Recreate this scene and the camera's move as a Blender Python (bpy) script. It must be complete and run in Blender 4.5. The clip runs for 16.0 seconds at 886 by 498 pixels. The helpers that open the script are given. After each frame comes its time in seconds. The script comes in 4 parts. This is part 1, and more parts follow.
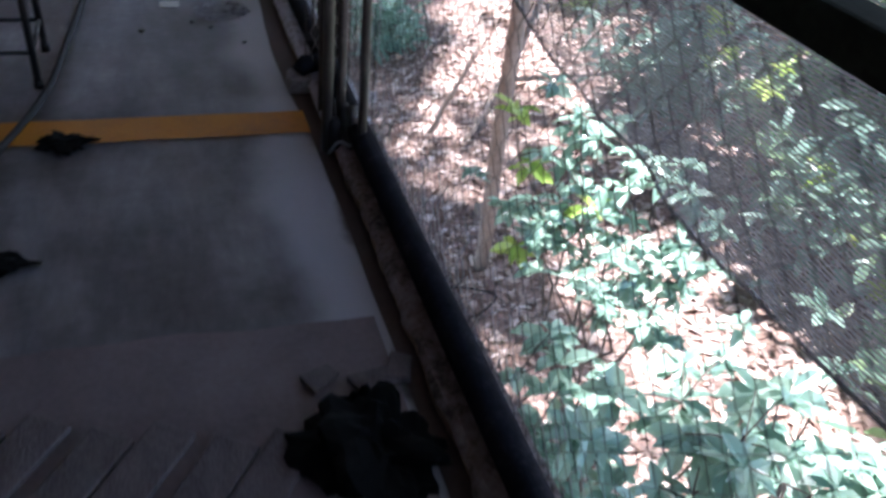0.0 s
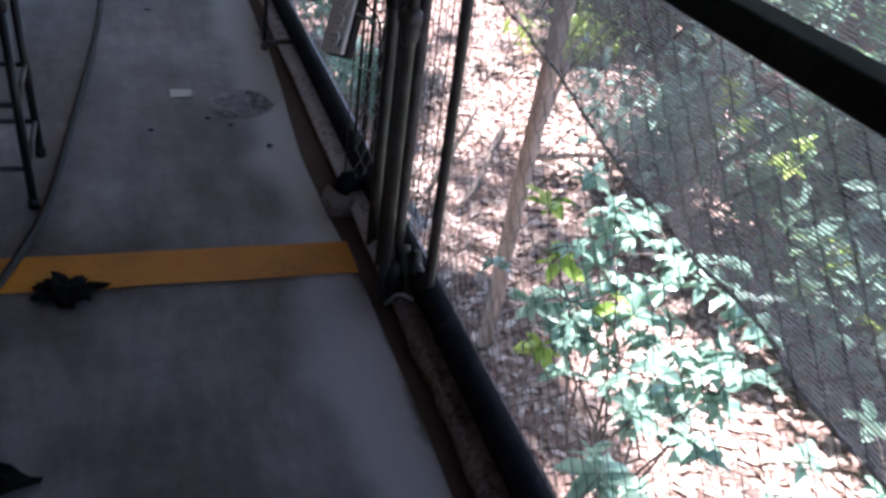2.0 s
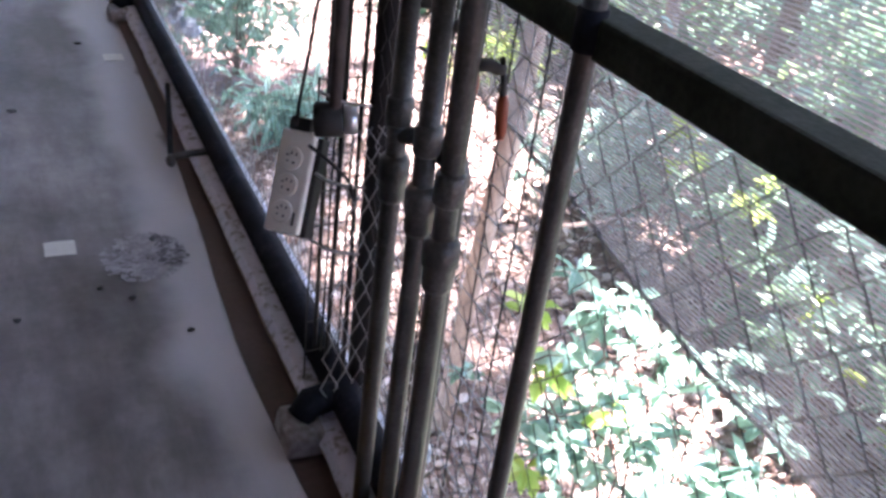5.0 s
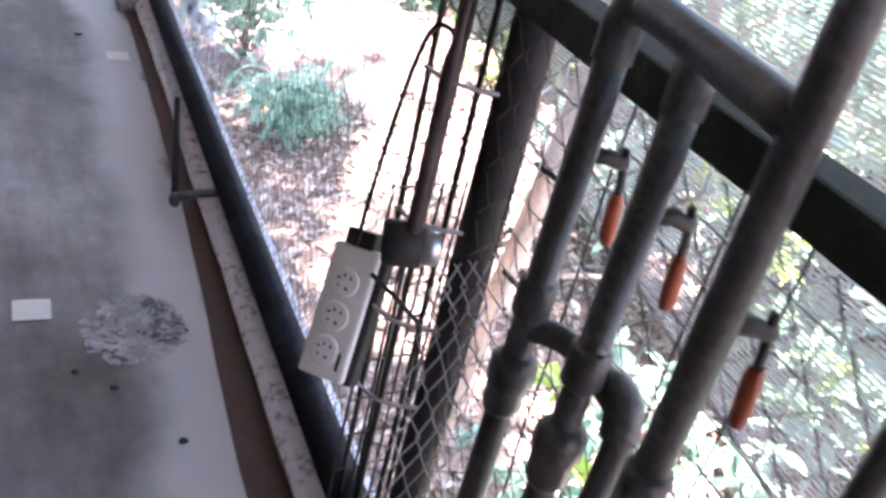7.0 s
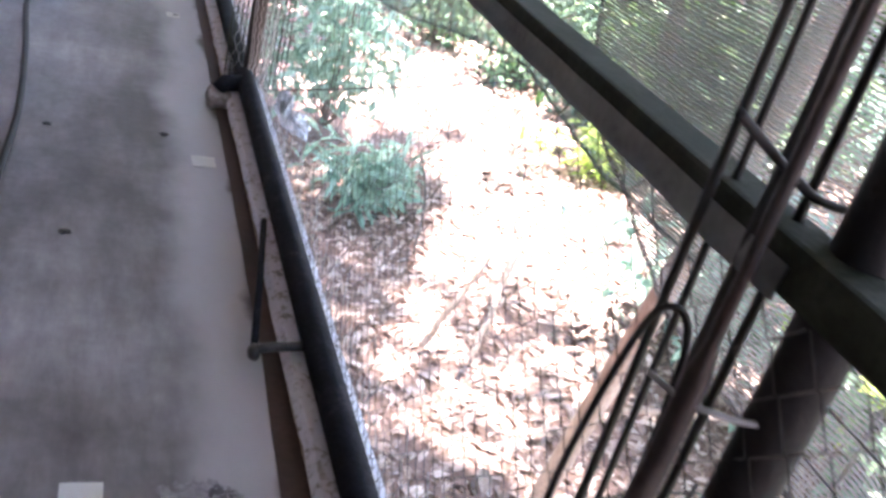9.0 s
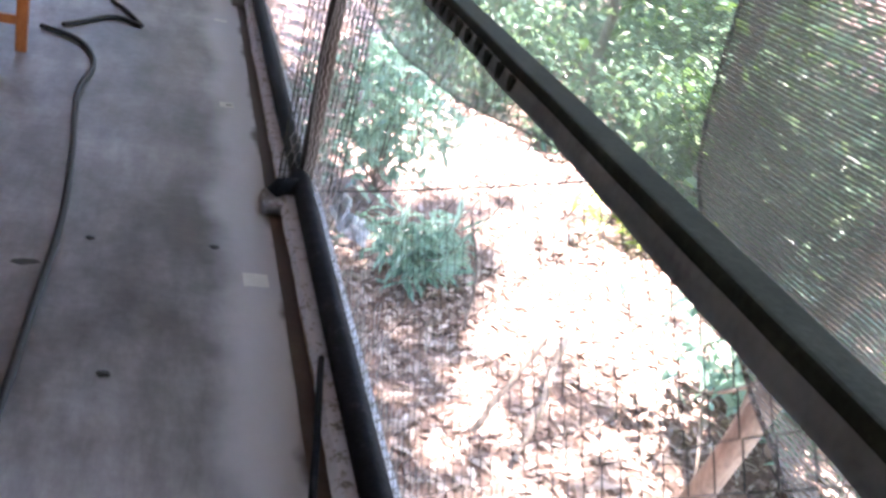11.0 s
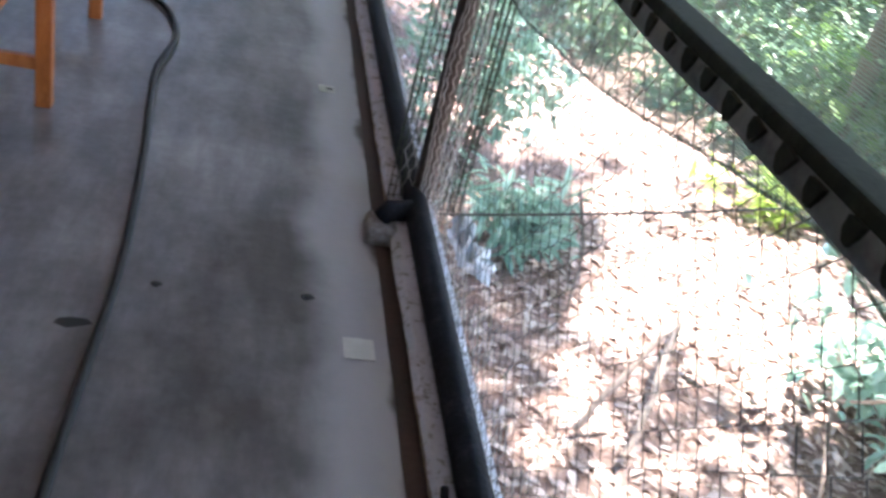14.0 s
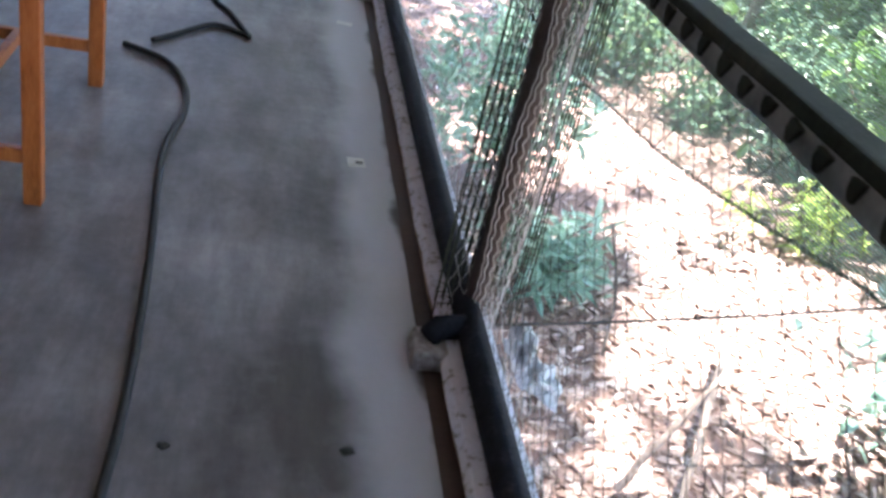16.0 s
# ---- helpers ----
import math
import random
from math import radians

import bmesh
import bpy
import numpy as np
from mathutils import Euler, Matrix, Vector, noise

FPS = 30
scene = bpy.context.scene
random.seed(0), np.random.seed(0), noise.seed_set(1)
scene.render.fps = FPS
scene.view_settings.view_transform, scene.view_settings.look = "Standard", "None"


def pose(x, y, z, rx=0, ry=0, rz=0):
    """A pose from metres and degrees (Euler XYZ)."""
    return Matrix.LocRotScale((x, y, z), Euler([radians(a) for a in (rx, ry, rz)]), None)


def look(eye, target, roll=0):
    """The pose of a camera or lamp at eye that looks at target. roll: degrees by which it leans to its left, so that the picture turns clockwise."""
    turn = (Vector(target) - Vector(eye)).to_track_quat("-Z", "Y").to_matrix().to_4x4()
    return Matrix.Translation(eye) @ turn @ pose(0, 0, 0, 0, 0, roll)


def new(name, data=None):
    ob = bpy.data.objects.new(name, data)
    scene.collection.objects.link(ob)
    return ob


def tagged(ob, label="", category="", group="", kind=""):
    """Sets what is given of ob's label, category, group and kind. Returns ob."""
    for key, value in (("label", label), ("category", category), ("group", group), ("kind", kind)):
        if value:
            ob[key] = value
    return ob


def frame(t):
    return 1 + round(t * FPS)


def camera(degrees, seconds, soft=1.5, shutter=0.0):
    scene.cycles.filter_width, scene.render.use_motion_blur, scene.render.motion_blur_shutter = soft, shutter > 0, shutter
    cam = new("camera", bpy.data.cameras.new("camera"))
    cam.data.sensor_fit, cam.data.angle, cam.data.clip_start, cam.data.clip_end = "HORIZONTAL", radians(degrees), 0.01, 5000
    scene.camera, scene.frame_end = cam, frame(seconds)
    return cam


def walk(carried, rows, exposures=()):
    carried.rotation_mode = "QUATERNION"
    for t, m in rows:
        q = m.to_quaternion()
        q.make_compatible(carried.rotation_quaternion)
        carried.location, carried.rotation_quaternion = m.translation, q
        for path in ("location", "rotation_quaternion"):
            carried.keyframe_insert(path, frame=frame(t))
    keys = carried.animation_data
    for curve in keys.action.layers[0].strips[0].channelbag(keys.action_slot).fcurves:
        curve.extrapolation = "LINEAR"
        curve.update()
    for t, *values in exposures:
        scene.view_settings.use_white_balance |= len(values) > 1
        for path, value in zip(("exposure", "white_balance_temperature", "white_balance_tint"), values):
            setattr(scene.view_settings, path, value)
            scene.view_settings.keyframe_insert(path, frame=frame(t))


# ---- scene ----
cam = camera(51.9, 16.0, soft=3.0, shutter=0.5)
PATH = [
    (0, (-0.454, 0.611, 1.432), (0.109, 2.194, 0.347), 5.9),
    (0.5, (-0.504, 0.878, 1.414), (0.191, 2.427, 0.356), 5.3),
    (1, (-0.567, 1.029, 1.417), (0.228, 2.523, 0.352), 7.0),
    (1.5, (-0.603, 1.121, 1.46), (0.146, 2.674, 0.446), 8.3),
    (2, (-0.582, 1.292, 1.469), (0.053, 2.892, 0.449), 8.3),
    (2.5, (-0.553, 1.439, 1.457), (0.076, 3.02, 0.407), 8.6),
    (3, (-0.578, 1.593, 1.482), (0.116, 3.177, 0.476), 7.3),
    (3.2, (-0.591, 1.65, 1.493), (0.167, 3.208, 0.494), 5.9),
    (5.3, (-0.4, 2.42, 1.432), (0.412, 3.956, 0.443), 7.8),
    (5.5, (-0.376, 2.447, 1.415), (0.411, 4.0, 0.431), 7.6),
    (6, (-0.38, 2.564, 1.406), (0.395, 4.142, 0.452), 11.3),
    (6.5, (-0.394, 2.71, 1.417), (0.374, 4.275, 0.437), 12.7),
    (7, (-0.405, 2.92, 1.439), (0.436, 4.431, 0.434), 14.1),
    (7.5, (-0.418, 3.05, 1.478), (0.434, 4.505, 0.402), 13.7),
    (7.9, (-0.412, 3.15, 1.475), (0.413, 4.599, 0.371), 13.8),
    (8, (-0.405, 3.162, 1.5), (0.424, 4.61, 0.396), 15.0),
    (8.5, (-0.353, 3.307, 1.471), (0.361, 4.869, 0.445), 15.1),
    (9, (-0.401, 3.41, 1.469), (0.319, 5.034, 0.55), 15.8),
    (9.2, (-0.383, 3.49, 1.476), (0.345, 5.096, 0.531), 13.0),
    (11.3, (-0.411, 3.858, 1.538), (0.187, 5.572, 0.698), 15.5),
    (11.5, (-0.411, 3.901, 1.531), (0.173, 5.614, 0.68), 15.7),
    (12, (-0.395, 4.062, 1.518), (0.163, 5.768, 0.635), 14.5),
    (12.5, (-0.415, 4.172, 1.523), (0.122, 5.854, 0.584), 15.5),
    (13, (-0.388, 4.352, 1.511), (0.034, 6.062, 0.563), 13.6),
    (13.5, (-0.37, 4.477, 1.497), (-0.031, 6.171, 0.49), 13.3),
    (14, (-0.412, 4.628, 1.486), (0.048, 6.293, 0.477), 15.5),
    (14.5, (-0.444, 4.755, 1.461), (0.116, 6.365, 0.414), 16.2),
    (15, (-0.459, 4.878, 1.48), (0.033, 6.535, 0.473), 15.2),
    (15.5, (-0.441, 5.028, 1.483), (-0.024, 6.708, 0.48), 14.5),
    (16, (-0.462, 5.179, 1.487), (-0.035, 6.86, 0.492), 14.1),
]
EXPOSURES = [(0.0, 2.9, 5720, 21), (0.7, 2.9, 5720, 20), (1.5, 2.7, 5680, 18), (2.1, 3.05, 5800, 24), (3.2, 3.8, 5930, 28), (5.3, 4.05, 6000, 28), (6.5, 4.4, 6080, 27), (7.5, 4.98, 6230, 27), (8.5, 4.55, 6350, 26), (9.2, 4.45, 6350, 26), (12.0, 4.18, 6250, 20), (16.0, 4.05, 6100, 17)]
walk(cam, [(t, look(eye, target, roll)) for t, eye, target, roll in PATH], EXPOSURES)

# ---- world, sun ----
SUN_DIR = Vector((0.22, 0.10, 0.97)).normalized()   # from the ground towards the sun
SUN_POWER, SKY_POWER = 5.0, 0.14
world = bpy.data.worlds.new("sky")
scene.world = world
world.use_nodes = True
wn = world.node_tree.nodes
sky = wn.new("ShaderNodeTexSky")
sky.sky_type = "NISHITA"
sky.sun_disc = False
sky.sun_elevation = math.asin(SUN_DIR.z)
sky.sun_rotation = math.atan2(SUN_DIR.x, SUN_DIR.y)
wn["Background"].inputs[1].default_value = SKY_POWER
world.node_tree.links.new(sky.outputs[0], wn["Background"].inputs[0])
sun_data = bpy.data.lights.new("sun", "SUN")
sun_data.energy, sun_data.angle, sun_data.color = SUN_POWER, radians(2.2), (1.0, 0.95, 0.86)
sun = new("sun", sun_data)
sun.matrix_world = look(SUN_DIR * 40, (0, 0, 0))


# ---- materials ----
def mat(name, stops, scale=8.0, rough=0.7, metal=0.0, bump=0.0, bump_scale=60.0, fine=0.35, trans=0.0, island=False, spec=0.5, stretch=(1, 1, 1), rough_var=0.1):
    """Node material: colour stops over broad noise plus fine grain; optional bump, translucency and per-piece variation."""
    m = bpy.data.materials.new(name)
    m.use_nodes = True
    nt = m.node_tree
    n, l = nt.nodes, nt.links.new
    p = n["Principled BSDF"]
    geo = n.new("ShaderNodeNewGeometry")
    mp = n.new("ShaderNodeMapping")
    mp.inputs["Scale"].default_value = stretch
    l(geo.outputs["Position"], mp.inputs[0])
    a = n.new("ShaderNodeTexNoise")
    a.inputs["Scale"].default_value, a.inputs["Detail"].default_value, a.inputs["Roughness"].default_value = scale, 6, 0.6
    l(mp.outputs[0], a.inputs["Vector"])
    b = n.new("ShaderNodeTexNoise")
    b.inputs["Scale"].default_value, b.inputs["Detail"].default_value = bump_scale, 4
    l(mp.outputs[0], b.inputs["Vector"])
    mix = n.new("ShaderNodeMath")
    mix.operation = "MULTIPLY_ADD"
    mix.inputs[1].default_value = fine
    l(b.outputs[0], mix.inputs[0])
    sc = n.new("ShaderNodeMath")
    sc.operation = "MULTIPLY"
    sc.inputs[1].default_value = 1 - fine
    l(geo.outputs["Random Per Island"] if island else a.outputs[0], sc.inputs[0])
    l(sc.outputs[0], mix.inputs[2])
    r = n.new("ShaderNodeValToRGB")
    r.color_ramp.elements.remove(r.color_ramp.elements[1])
    for k, (pos, col) in enumerate(stops):
        e = r.color_ramp.elements[0] if k == 0 else r.color_ramp.elements.new(pos)
        e.position, e.color = pos, (*col, 1)
    l(mix.outputs[0], r.inputs[0])
    l(r.outputs[0], p.inputs["Base Color"])
    p.inputs["Metallic"].default_value = metal
    p.inputs["Specular IOR Level"].default_value = spec
    rr = n.new("ShaderNodeMapRange")
    rr.inputs[3].default_value, rr.inputs[4].default_value = max(0.02, rough - rough_var), min(1, rough + rough_var)
    l(a.outputs[0], rr.inputs[0])
    l(rr.outputs[0], p.inputs["Roughness"])
    if bump:
        bp = n.new("ShaderNodeBump")
        bp.inputs["Strength"].default_value, bp.inputs["Distance"].default_value = bump, 0.01
        l(b.outputs[0], bp.inputs["Height"])
        l(bp.outputs[0], p.inputs["Normal"])
    if trans:
        t = n.new("ShaderNodeBsdfTranslucent")
        l(r.outputs[0], t.inputs[0])
        ms = n.new("ShaderNodeMixShader")
        ms.inputs[0].default_value = trans
        l(p.outputs[0], ms.inputs[1])
        l(t.outputs[0], ms.inputs[2])
        l(ms.outputs[0], n["Material Output"].inputs[0])
    return m


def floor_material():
    """Trowelled grey cement, blotchy; edge daylight is painted in as a paler strip along the kerb, with a browner tone
    beside it.
    """
    m = mat("cement_floor", [(0.36, (0.088, 0.081, 0.077)), (0.45, (0.155, 0.146, 0.145)), (0.53, (0.215, 0.204, 0.206)), (0.60, (0.275, 0.262, 0.266)), (0.68, (0.355, 0.342, 0.348))], 1.25, 0.42, 0, 0.15, 26, 0.10)
    nt = m.node_tree
    n, l = nt.nodes, nt.links.new
    p = n["Principled BSDF"]
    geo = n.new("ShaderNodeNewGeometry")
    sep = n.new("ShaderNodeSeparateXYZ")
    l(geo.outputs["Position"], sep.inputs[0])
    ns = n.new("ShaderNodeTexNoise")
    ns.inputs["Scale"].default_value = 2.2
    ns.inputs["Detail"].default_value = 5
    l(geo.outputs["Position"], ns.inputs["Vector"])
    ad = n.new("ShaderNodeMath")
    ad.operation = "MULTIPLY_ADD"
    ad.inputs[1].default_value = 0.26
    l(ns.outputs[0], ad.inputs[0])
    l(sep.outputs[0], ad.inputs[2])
    # Daylight falling along the open edge, mixed into the colour as a paler band.
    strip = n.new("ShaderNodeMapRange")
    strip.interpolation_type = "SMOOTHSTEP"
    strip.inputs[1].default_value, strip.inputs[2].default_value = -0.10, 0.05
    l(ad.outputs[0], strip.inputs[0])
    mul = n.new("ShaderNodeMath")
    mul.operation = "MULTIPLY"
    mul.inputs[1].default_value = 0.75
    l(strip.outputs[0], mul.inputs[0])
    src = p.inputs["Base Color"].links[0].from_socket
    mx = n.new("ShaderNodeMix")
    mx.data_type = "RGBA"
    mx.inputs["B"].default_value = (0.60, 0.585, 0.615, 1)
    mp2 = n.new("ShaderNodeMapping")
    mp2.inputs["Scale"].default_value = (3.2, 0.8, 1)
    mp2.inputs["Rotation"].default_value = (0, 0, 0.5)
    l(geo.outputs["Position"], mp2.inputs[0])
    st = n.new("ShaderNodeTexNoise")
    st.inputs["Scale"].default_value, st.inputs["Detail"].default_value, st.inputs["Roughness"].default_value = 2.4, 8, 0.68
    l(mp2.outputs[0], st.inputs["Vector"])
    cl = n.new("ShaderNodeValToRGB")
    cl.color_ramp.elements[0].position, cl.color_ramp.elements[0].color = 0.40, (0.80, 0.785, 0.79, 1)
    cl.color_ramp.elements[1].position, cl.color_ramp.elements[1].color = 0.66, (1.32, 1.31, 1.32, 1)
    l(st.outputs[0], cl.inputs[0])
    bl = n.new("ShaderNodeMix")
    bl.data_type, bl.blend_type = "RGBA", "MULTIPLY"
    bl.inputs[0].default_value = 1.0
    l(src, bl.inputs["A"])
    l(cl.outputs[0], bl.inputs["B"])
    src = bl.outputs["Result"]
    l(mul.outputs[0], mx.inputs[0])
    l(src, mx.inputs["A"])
    # Browner tone close to the kerb.
    brown_edge = n.new("ShaderNodeMapRange")
    brown_edge.interpolation_type = "SMOOTHSTEP"
    brown_edge.inputs[1].default_value, brown_edge.inputs[2].default_value = 0.155, 0.20
    l(ad.outputs[0], brown_edge.inputs[0])
    mx2 = n.new("ShaderNodeMix")
    mx2.data_type = "RGBA"
    mx2.inputs["B"].default_value = (0.075, 0.05, 0.04, 1)
    l(brown_edge.outputs[0], mx2.inputs[0])
    l(mx.outputs["Result"], mx2.inputs["A"])
    l(mx2.outputs["Result"], p.inputs["Base Color"])
    return m


def net_material(name, col, cover, pitch):
    """Woven shade cloth: fine horizontal tapes with gaps between them."""
    m = bpy.data.materials.new(name)
    m.use_nodes = True
    nt = m.node_tree
    n, l = nt.nodes, nt.links.new
    p = n["Principled BSDF"]
    p.inputs["Roughness"].default_value = 0.5
    geo = n.new("ShaderNodeNewGeometry")
    ns = n.new("ShaderNodeTexNoise")
    ns.inputs["Scale"].default_value = 2.5
    l(geo.outputs["Position"], ns.inputs["Vector"])
    rp = n.new("ShaderNodeValToRGB")
    rp.color_ramp.elements[0].color = (*[c * 0.6 for c in col], 1)
    rp.color_ramp.elements[1].color = (*[min(1, c * 1.5) for c in col], 1)
    l(ns.outputs[0], rp.inputs[0])
    l(rp.outputs[0], p.inputs["Base Color"])
    w = n.new("ShaderNodeTexWave")
    w.bands_direction = "Z"
    w.inputs["Scale"].default_value = 0.314 / pitch
    w.inputs["Distortion"].default_value = 2.2
    w.inputs["Detail"].default_value = 3
    w.inputs["Detail Scale"].default_value = 2.5
    l(geo.outputs["Position"], w.inputs["Vector"])
    st = n.new("ShaderNodeMapRange")
    st.inputs[1].default_value, st.inputs[2].default_value = 0.2, 0.8
    st.inputs[3].default_value, st.inputs[4].default_value = cover - 0.30, cover + 0.30
    l(w.outputs[0], st.inputs[0])
    tr = n.new("ShaderNodeBsdfTransparent")
    tl = n.new("ShaderNodeBsdfTranslucent")
    l(rp.outputs[0], tl.inputs[0])
    ms0 = n.new("ShaderNodeMixShader")
    ms0.inputs[0].default_value = 0.55
    l(p.outputs[0], ms0.inputs[1])
    l(tl.outputs[0], ms0.inputs[2])
    ms = n.new("ShaderNodeMixShader")
    l(st.outputs[0], ms.inputs[0])
    l(tr.outputs[0], ms.inputs[1])
    l(ms0.outputs[0], ms.inputs[2])
    l(ms.outputs[0], n["Material Output"].inputs[0])
    return m


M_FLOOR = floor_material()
M_YELLOW = mat("yellow_floor_paint", [(0.25, (0.44, 0.155, 0.012)), (0.5, (0.66, 0.255, 0.012)), (0.8, (0.72, 0.32, 0.03))], 5, 0.55, 0, 0.1, 80, 0.3)
M_KERB = mat("spattered_kerb_cement", [(0.30, (0.12, 0.115, 0.12)), (0.40, (0.34, 0.335, 0.36)), (0.47, (0.70, 0.71, 0.82)), (0.75, (0.84, 0.85, 0.95))], 22, 0.85, 0, 0.5, 70, 0.35)
M_KERBOLD = mat("broken_brown_kerb_cement", [(0.32, (0.05, 0.036, 0.036)), (0.42, (0.15, 0.115, 0.11)), (0.52, (0.30, 0.245, 0.235)), (0.68, (0.45, 0.39, 0.39))], 14, 0.9, 0, 0.7, 70, 0.4)
M_KERBFACE = mat("tan_kerb_face", [(0.3, (0.16, 0.10, 0.07)), (0.5, (0.32, 0.23, 0.165)), (0.75, (0.48, 0.38, 0.30))], 9, 0.8, 0, 0.4, 60, 0.35)
M_BROWN = mat("brown_kerb_foot", [(0.3, (0.040, 0.021, 0.017)), (0.5, (0.068, 0.038, 0.030)), (0.75, (0.115, 0.072, 0.058))], 4, 0.6, 0, 0.1, 60, 0.3)
M_CONC = mat("rough_mortar", [(0.3, (0.14, 0.115, 0.10)), (0.5, (0.32, 0.285, 0.27)), (0.75, (0.56, 0.53, 0.53))], 25, 0.9, 0, 0.7, 60, 0.4)
M_BLACK = mat("worn_black_paint", [(0.3, (0.009, 0.009, 0.012)), (0.55, (0.020, 0.021, 0.028)), (0.75, (0.055, 0.057, 0.068))], 14, 0.8, 0.0, 0.25, 90, 0.3, spec=0.12)
M_RAIL = mat("dark_green_rail_paint", [(0.3, (0.020, 0.024, 0.017)), (0.5, (0.040, 0.046, 0.033)), (0.75, (0.095, 0.10, 0.078))], 9, 0.75, 0.0, 0.1, 120, 0.3, spec=0.15)
M_GI = mat("galvanised_pipe", [(0.3, (0.040, 0.038, 0.034)), (0.5, (0.075, 0.072, 0.065)), (0.75, (0.16, 0.155, 0.145))], 18, 0.42, 0.2, 0.15, 140, 0.35)
M_POST = mat("dark_post_paint", [(0.3, (0.007, 0.006, 0.006)), (0.55, (0.013, 0.011, 0.011)), (0.8, (0.04, 0.036, 0.035))], 10, 0.7, 0.0, 0.2, 90, 0.3)
M_WIRE = mat("weathered_wire", [(0.3, (0.05, 0.045, 0.042)), (0.55, (0.11, 0.10, 0.095)), (0.8, (0.24, 0.23, 0.22))], 6, 0.6, 0.3, 0, 60, 0.4)
M_WIREPALE = mat("pale_binding_wire", [(0.3, (0.28, 0.27, 0.26)), (0.7, (0.55, 0.54, 0.53))], 12, 0.5, 0.3)
M_GRID = mat("dark_welded_wire", [(0.3, (0.02, 0.02, 0.018)), (0.7, (0.07, 0.065, 0.06))], 8, 0.6, 0.2)
M_RUBBER = mat("black_rubber", [(0.3, (0.012, 0.011, 0.011)), (0.7, (0.040, 0.037, 0.036))], 20, 0.6, spec=0.3)
M_WHITEPL = mat("cream_plastic", [(0.3, (0.76, 0.72, 0.64)), (0.6, (0.84, 0.81, 0.74)), (0.8, (0.88, 0.86, 0.80))], 14, 0.4, 0, 0.03, 90, 0.2)
M_STEEL = mat("bright_steel", [(0.3, (0.45, 0.46, 0.48)), (0.7, (0.65, 0.66, 0.68))], 20, 0.3, 0.9)
M_ORANGE = mat("orange_vinyl_grip", [(0.3, (0.30, 0.055, 0.02)), (0.7, (0.45, 0.10, 0.035))], 30, 0.5)
M_WOOD = mat("orange_varnished_wood", [(0.3, (0.22, 0.055, 0.012)), (0.5, (0.42, 0.125, 0.03)), (0.75, (0.55, 0.20, 0.06))], 6, 0.38, 0, 0.15, 50, 0.35, stretch=(4, 4, 0.7))
M_BLKMETAL = mat("black_metal", [(0.3, (0.008, 0.008, 0.009)), (0.7, (0.025, 0.025, 0.028))], 14, 0.4, 0.3)
M_PATCH = mat("pale_screed", [(0.28, (0.14, 0.108, 0.106)), (0.45, (0.215, 0.168, 0.166)), (0.6, (0.28, 0.225, 0.222)), (0.75, (0.36, 0.30, 0.296))], 2.2, 0.6, 0, 0.15, 60, 0.2)
M_BOARD = mat("grey_board", [(0.3, (0.09, 0.07, 0.066)), (0.5, (0.17, 0.135, 0.13)), (0.75, (0.27, 0.225, 0.215))], 5, 0.75, 0, 0.3, 50, 0.4, stretch=(3, 1, 1))
M_BIN = mat("black_film", [(0.3, (0.003, 0.003, 0.003)), (0.7, (0.005, 0.005, 0.006))], 14, 0.7, 0, 0.2, 30, 0.3, spec=0.08)
M_CHIP = mat("grey_chips", [(0.3, (0.10, 0.09, 0.10)), (0.7, (0.26, 0.25, 0.26))], 30, 0.9)
M_PAPER = mat("white_paper", [(0.3, (0.68, 0.67, 0.62)), (0.7, (0.82, 0.81, 0.77))], 12, 0.8)
M_CONDUIT = mat("brown_conduit", [(0.3, (0.024, 0.016, 0.013)), (0.5, (0.05, 0.035, 0.03)), (0.75, (0.10, 0.076, 0.066))], 15, 0.55, 0, 0.1, 90, 0.3)
M_INK = mat("black_ink", [(0.3, (0.01, 0.01, 0.01)), (0.7, (0.03, 0.03, 0.03))], 12, 0.6)
M_DROP = mat("dried_white_spatter", [(0.36, (0.25, 0.24, 0.255)), (0.50, (0.36, 0.345, 0.36)), (0.64, (0.52, 0.50, 0.52))], 22, 0.9, 0, 0.3, 120, 0.4)
M_BAG = mat("grey_white_plastic_sheet", [(0.3, (0.22, 0.245, 0.27)), (0.6, (0.42, 0.45, 0.48)), (0.8, (0.62, 0.65, 0.67))], 9, 0.35, 0, 0.1, 50, 0.3)
M_GROUND = mat("forest_soil", [(0.3, (0.10, 0.062, 0.048)), (0.5, (0.19, 0.122, 0.098)), (0.75, (0.30, 0.21, 0.17))], 1.2, 0.95, 0, 0.8, 22, 0.55)
M_LITTER = mat("dry_fallen_leaves", [(0.0, (0.14, 0.085, 0.064)), (0.3, (0.235, 0.155, 0.12)), (0.55, (0.37, 0.265, 0.215)), (0.8, (0.54, 0.43, 0.365)), (1.0, (0.74, 0.65, 0.57))], 3, 0.45, 0, 0, 40, 0.25, 0.15, True)
M_LEAF = mat("glossy_green_leaves", [(0.0, (0.085, 0.15, 0.11)), (0.4, (0.15, 0.25, 0.17)), (0.75, (0.22, 0.34, 0.20)), (1.0, (0.36, 0.48, 0.18))], 3, 0.32, 0, 0, 30, 0.2, 0.5, True)
M_LEAFYOUNG = mat("young_yellow_green_leaves", [(0.0, (0.22, 0.34, 0.06)), (0.5, (0.34, 0.47, 0.10)), (1.0, (0.50, 0.58, 0.18))], 3, 0.35, 0, 0, 30, 0.2, 0.45, True)
M_LEAFBLUE = mat("bluish_green_leaves", [(0.0, (0.115, 0.205, 0.155)), (0.5, (0.225, 0.355, 0.275)), (1.0, (0.37, 0.51, 0.40))], 3, 0.3, 0, 0, 30, 0.2, 0.4, True)
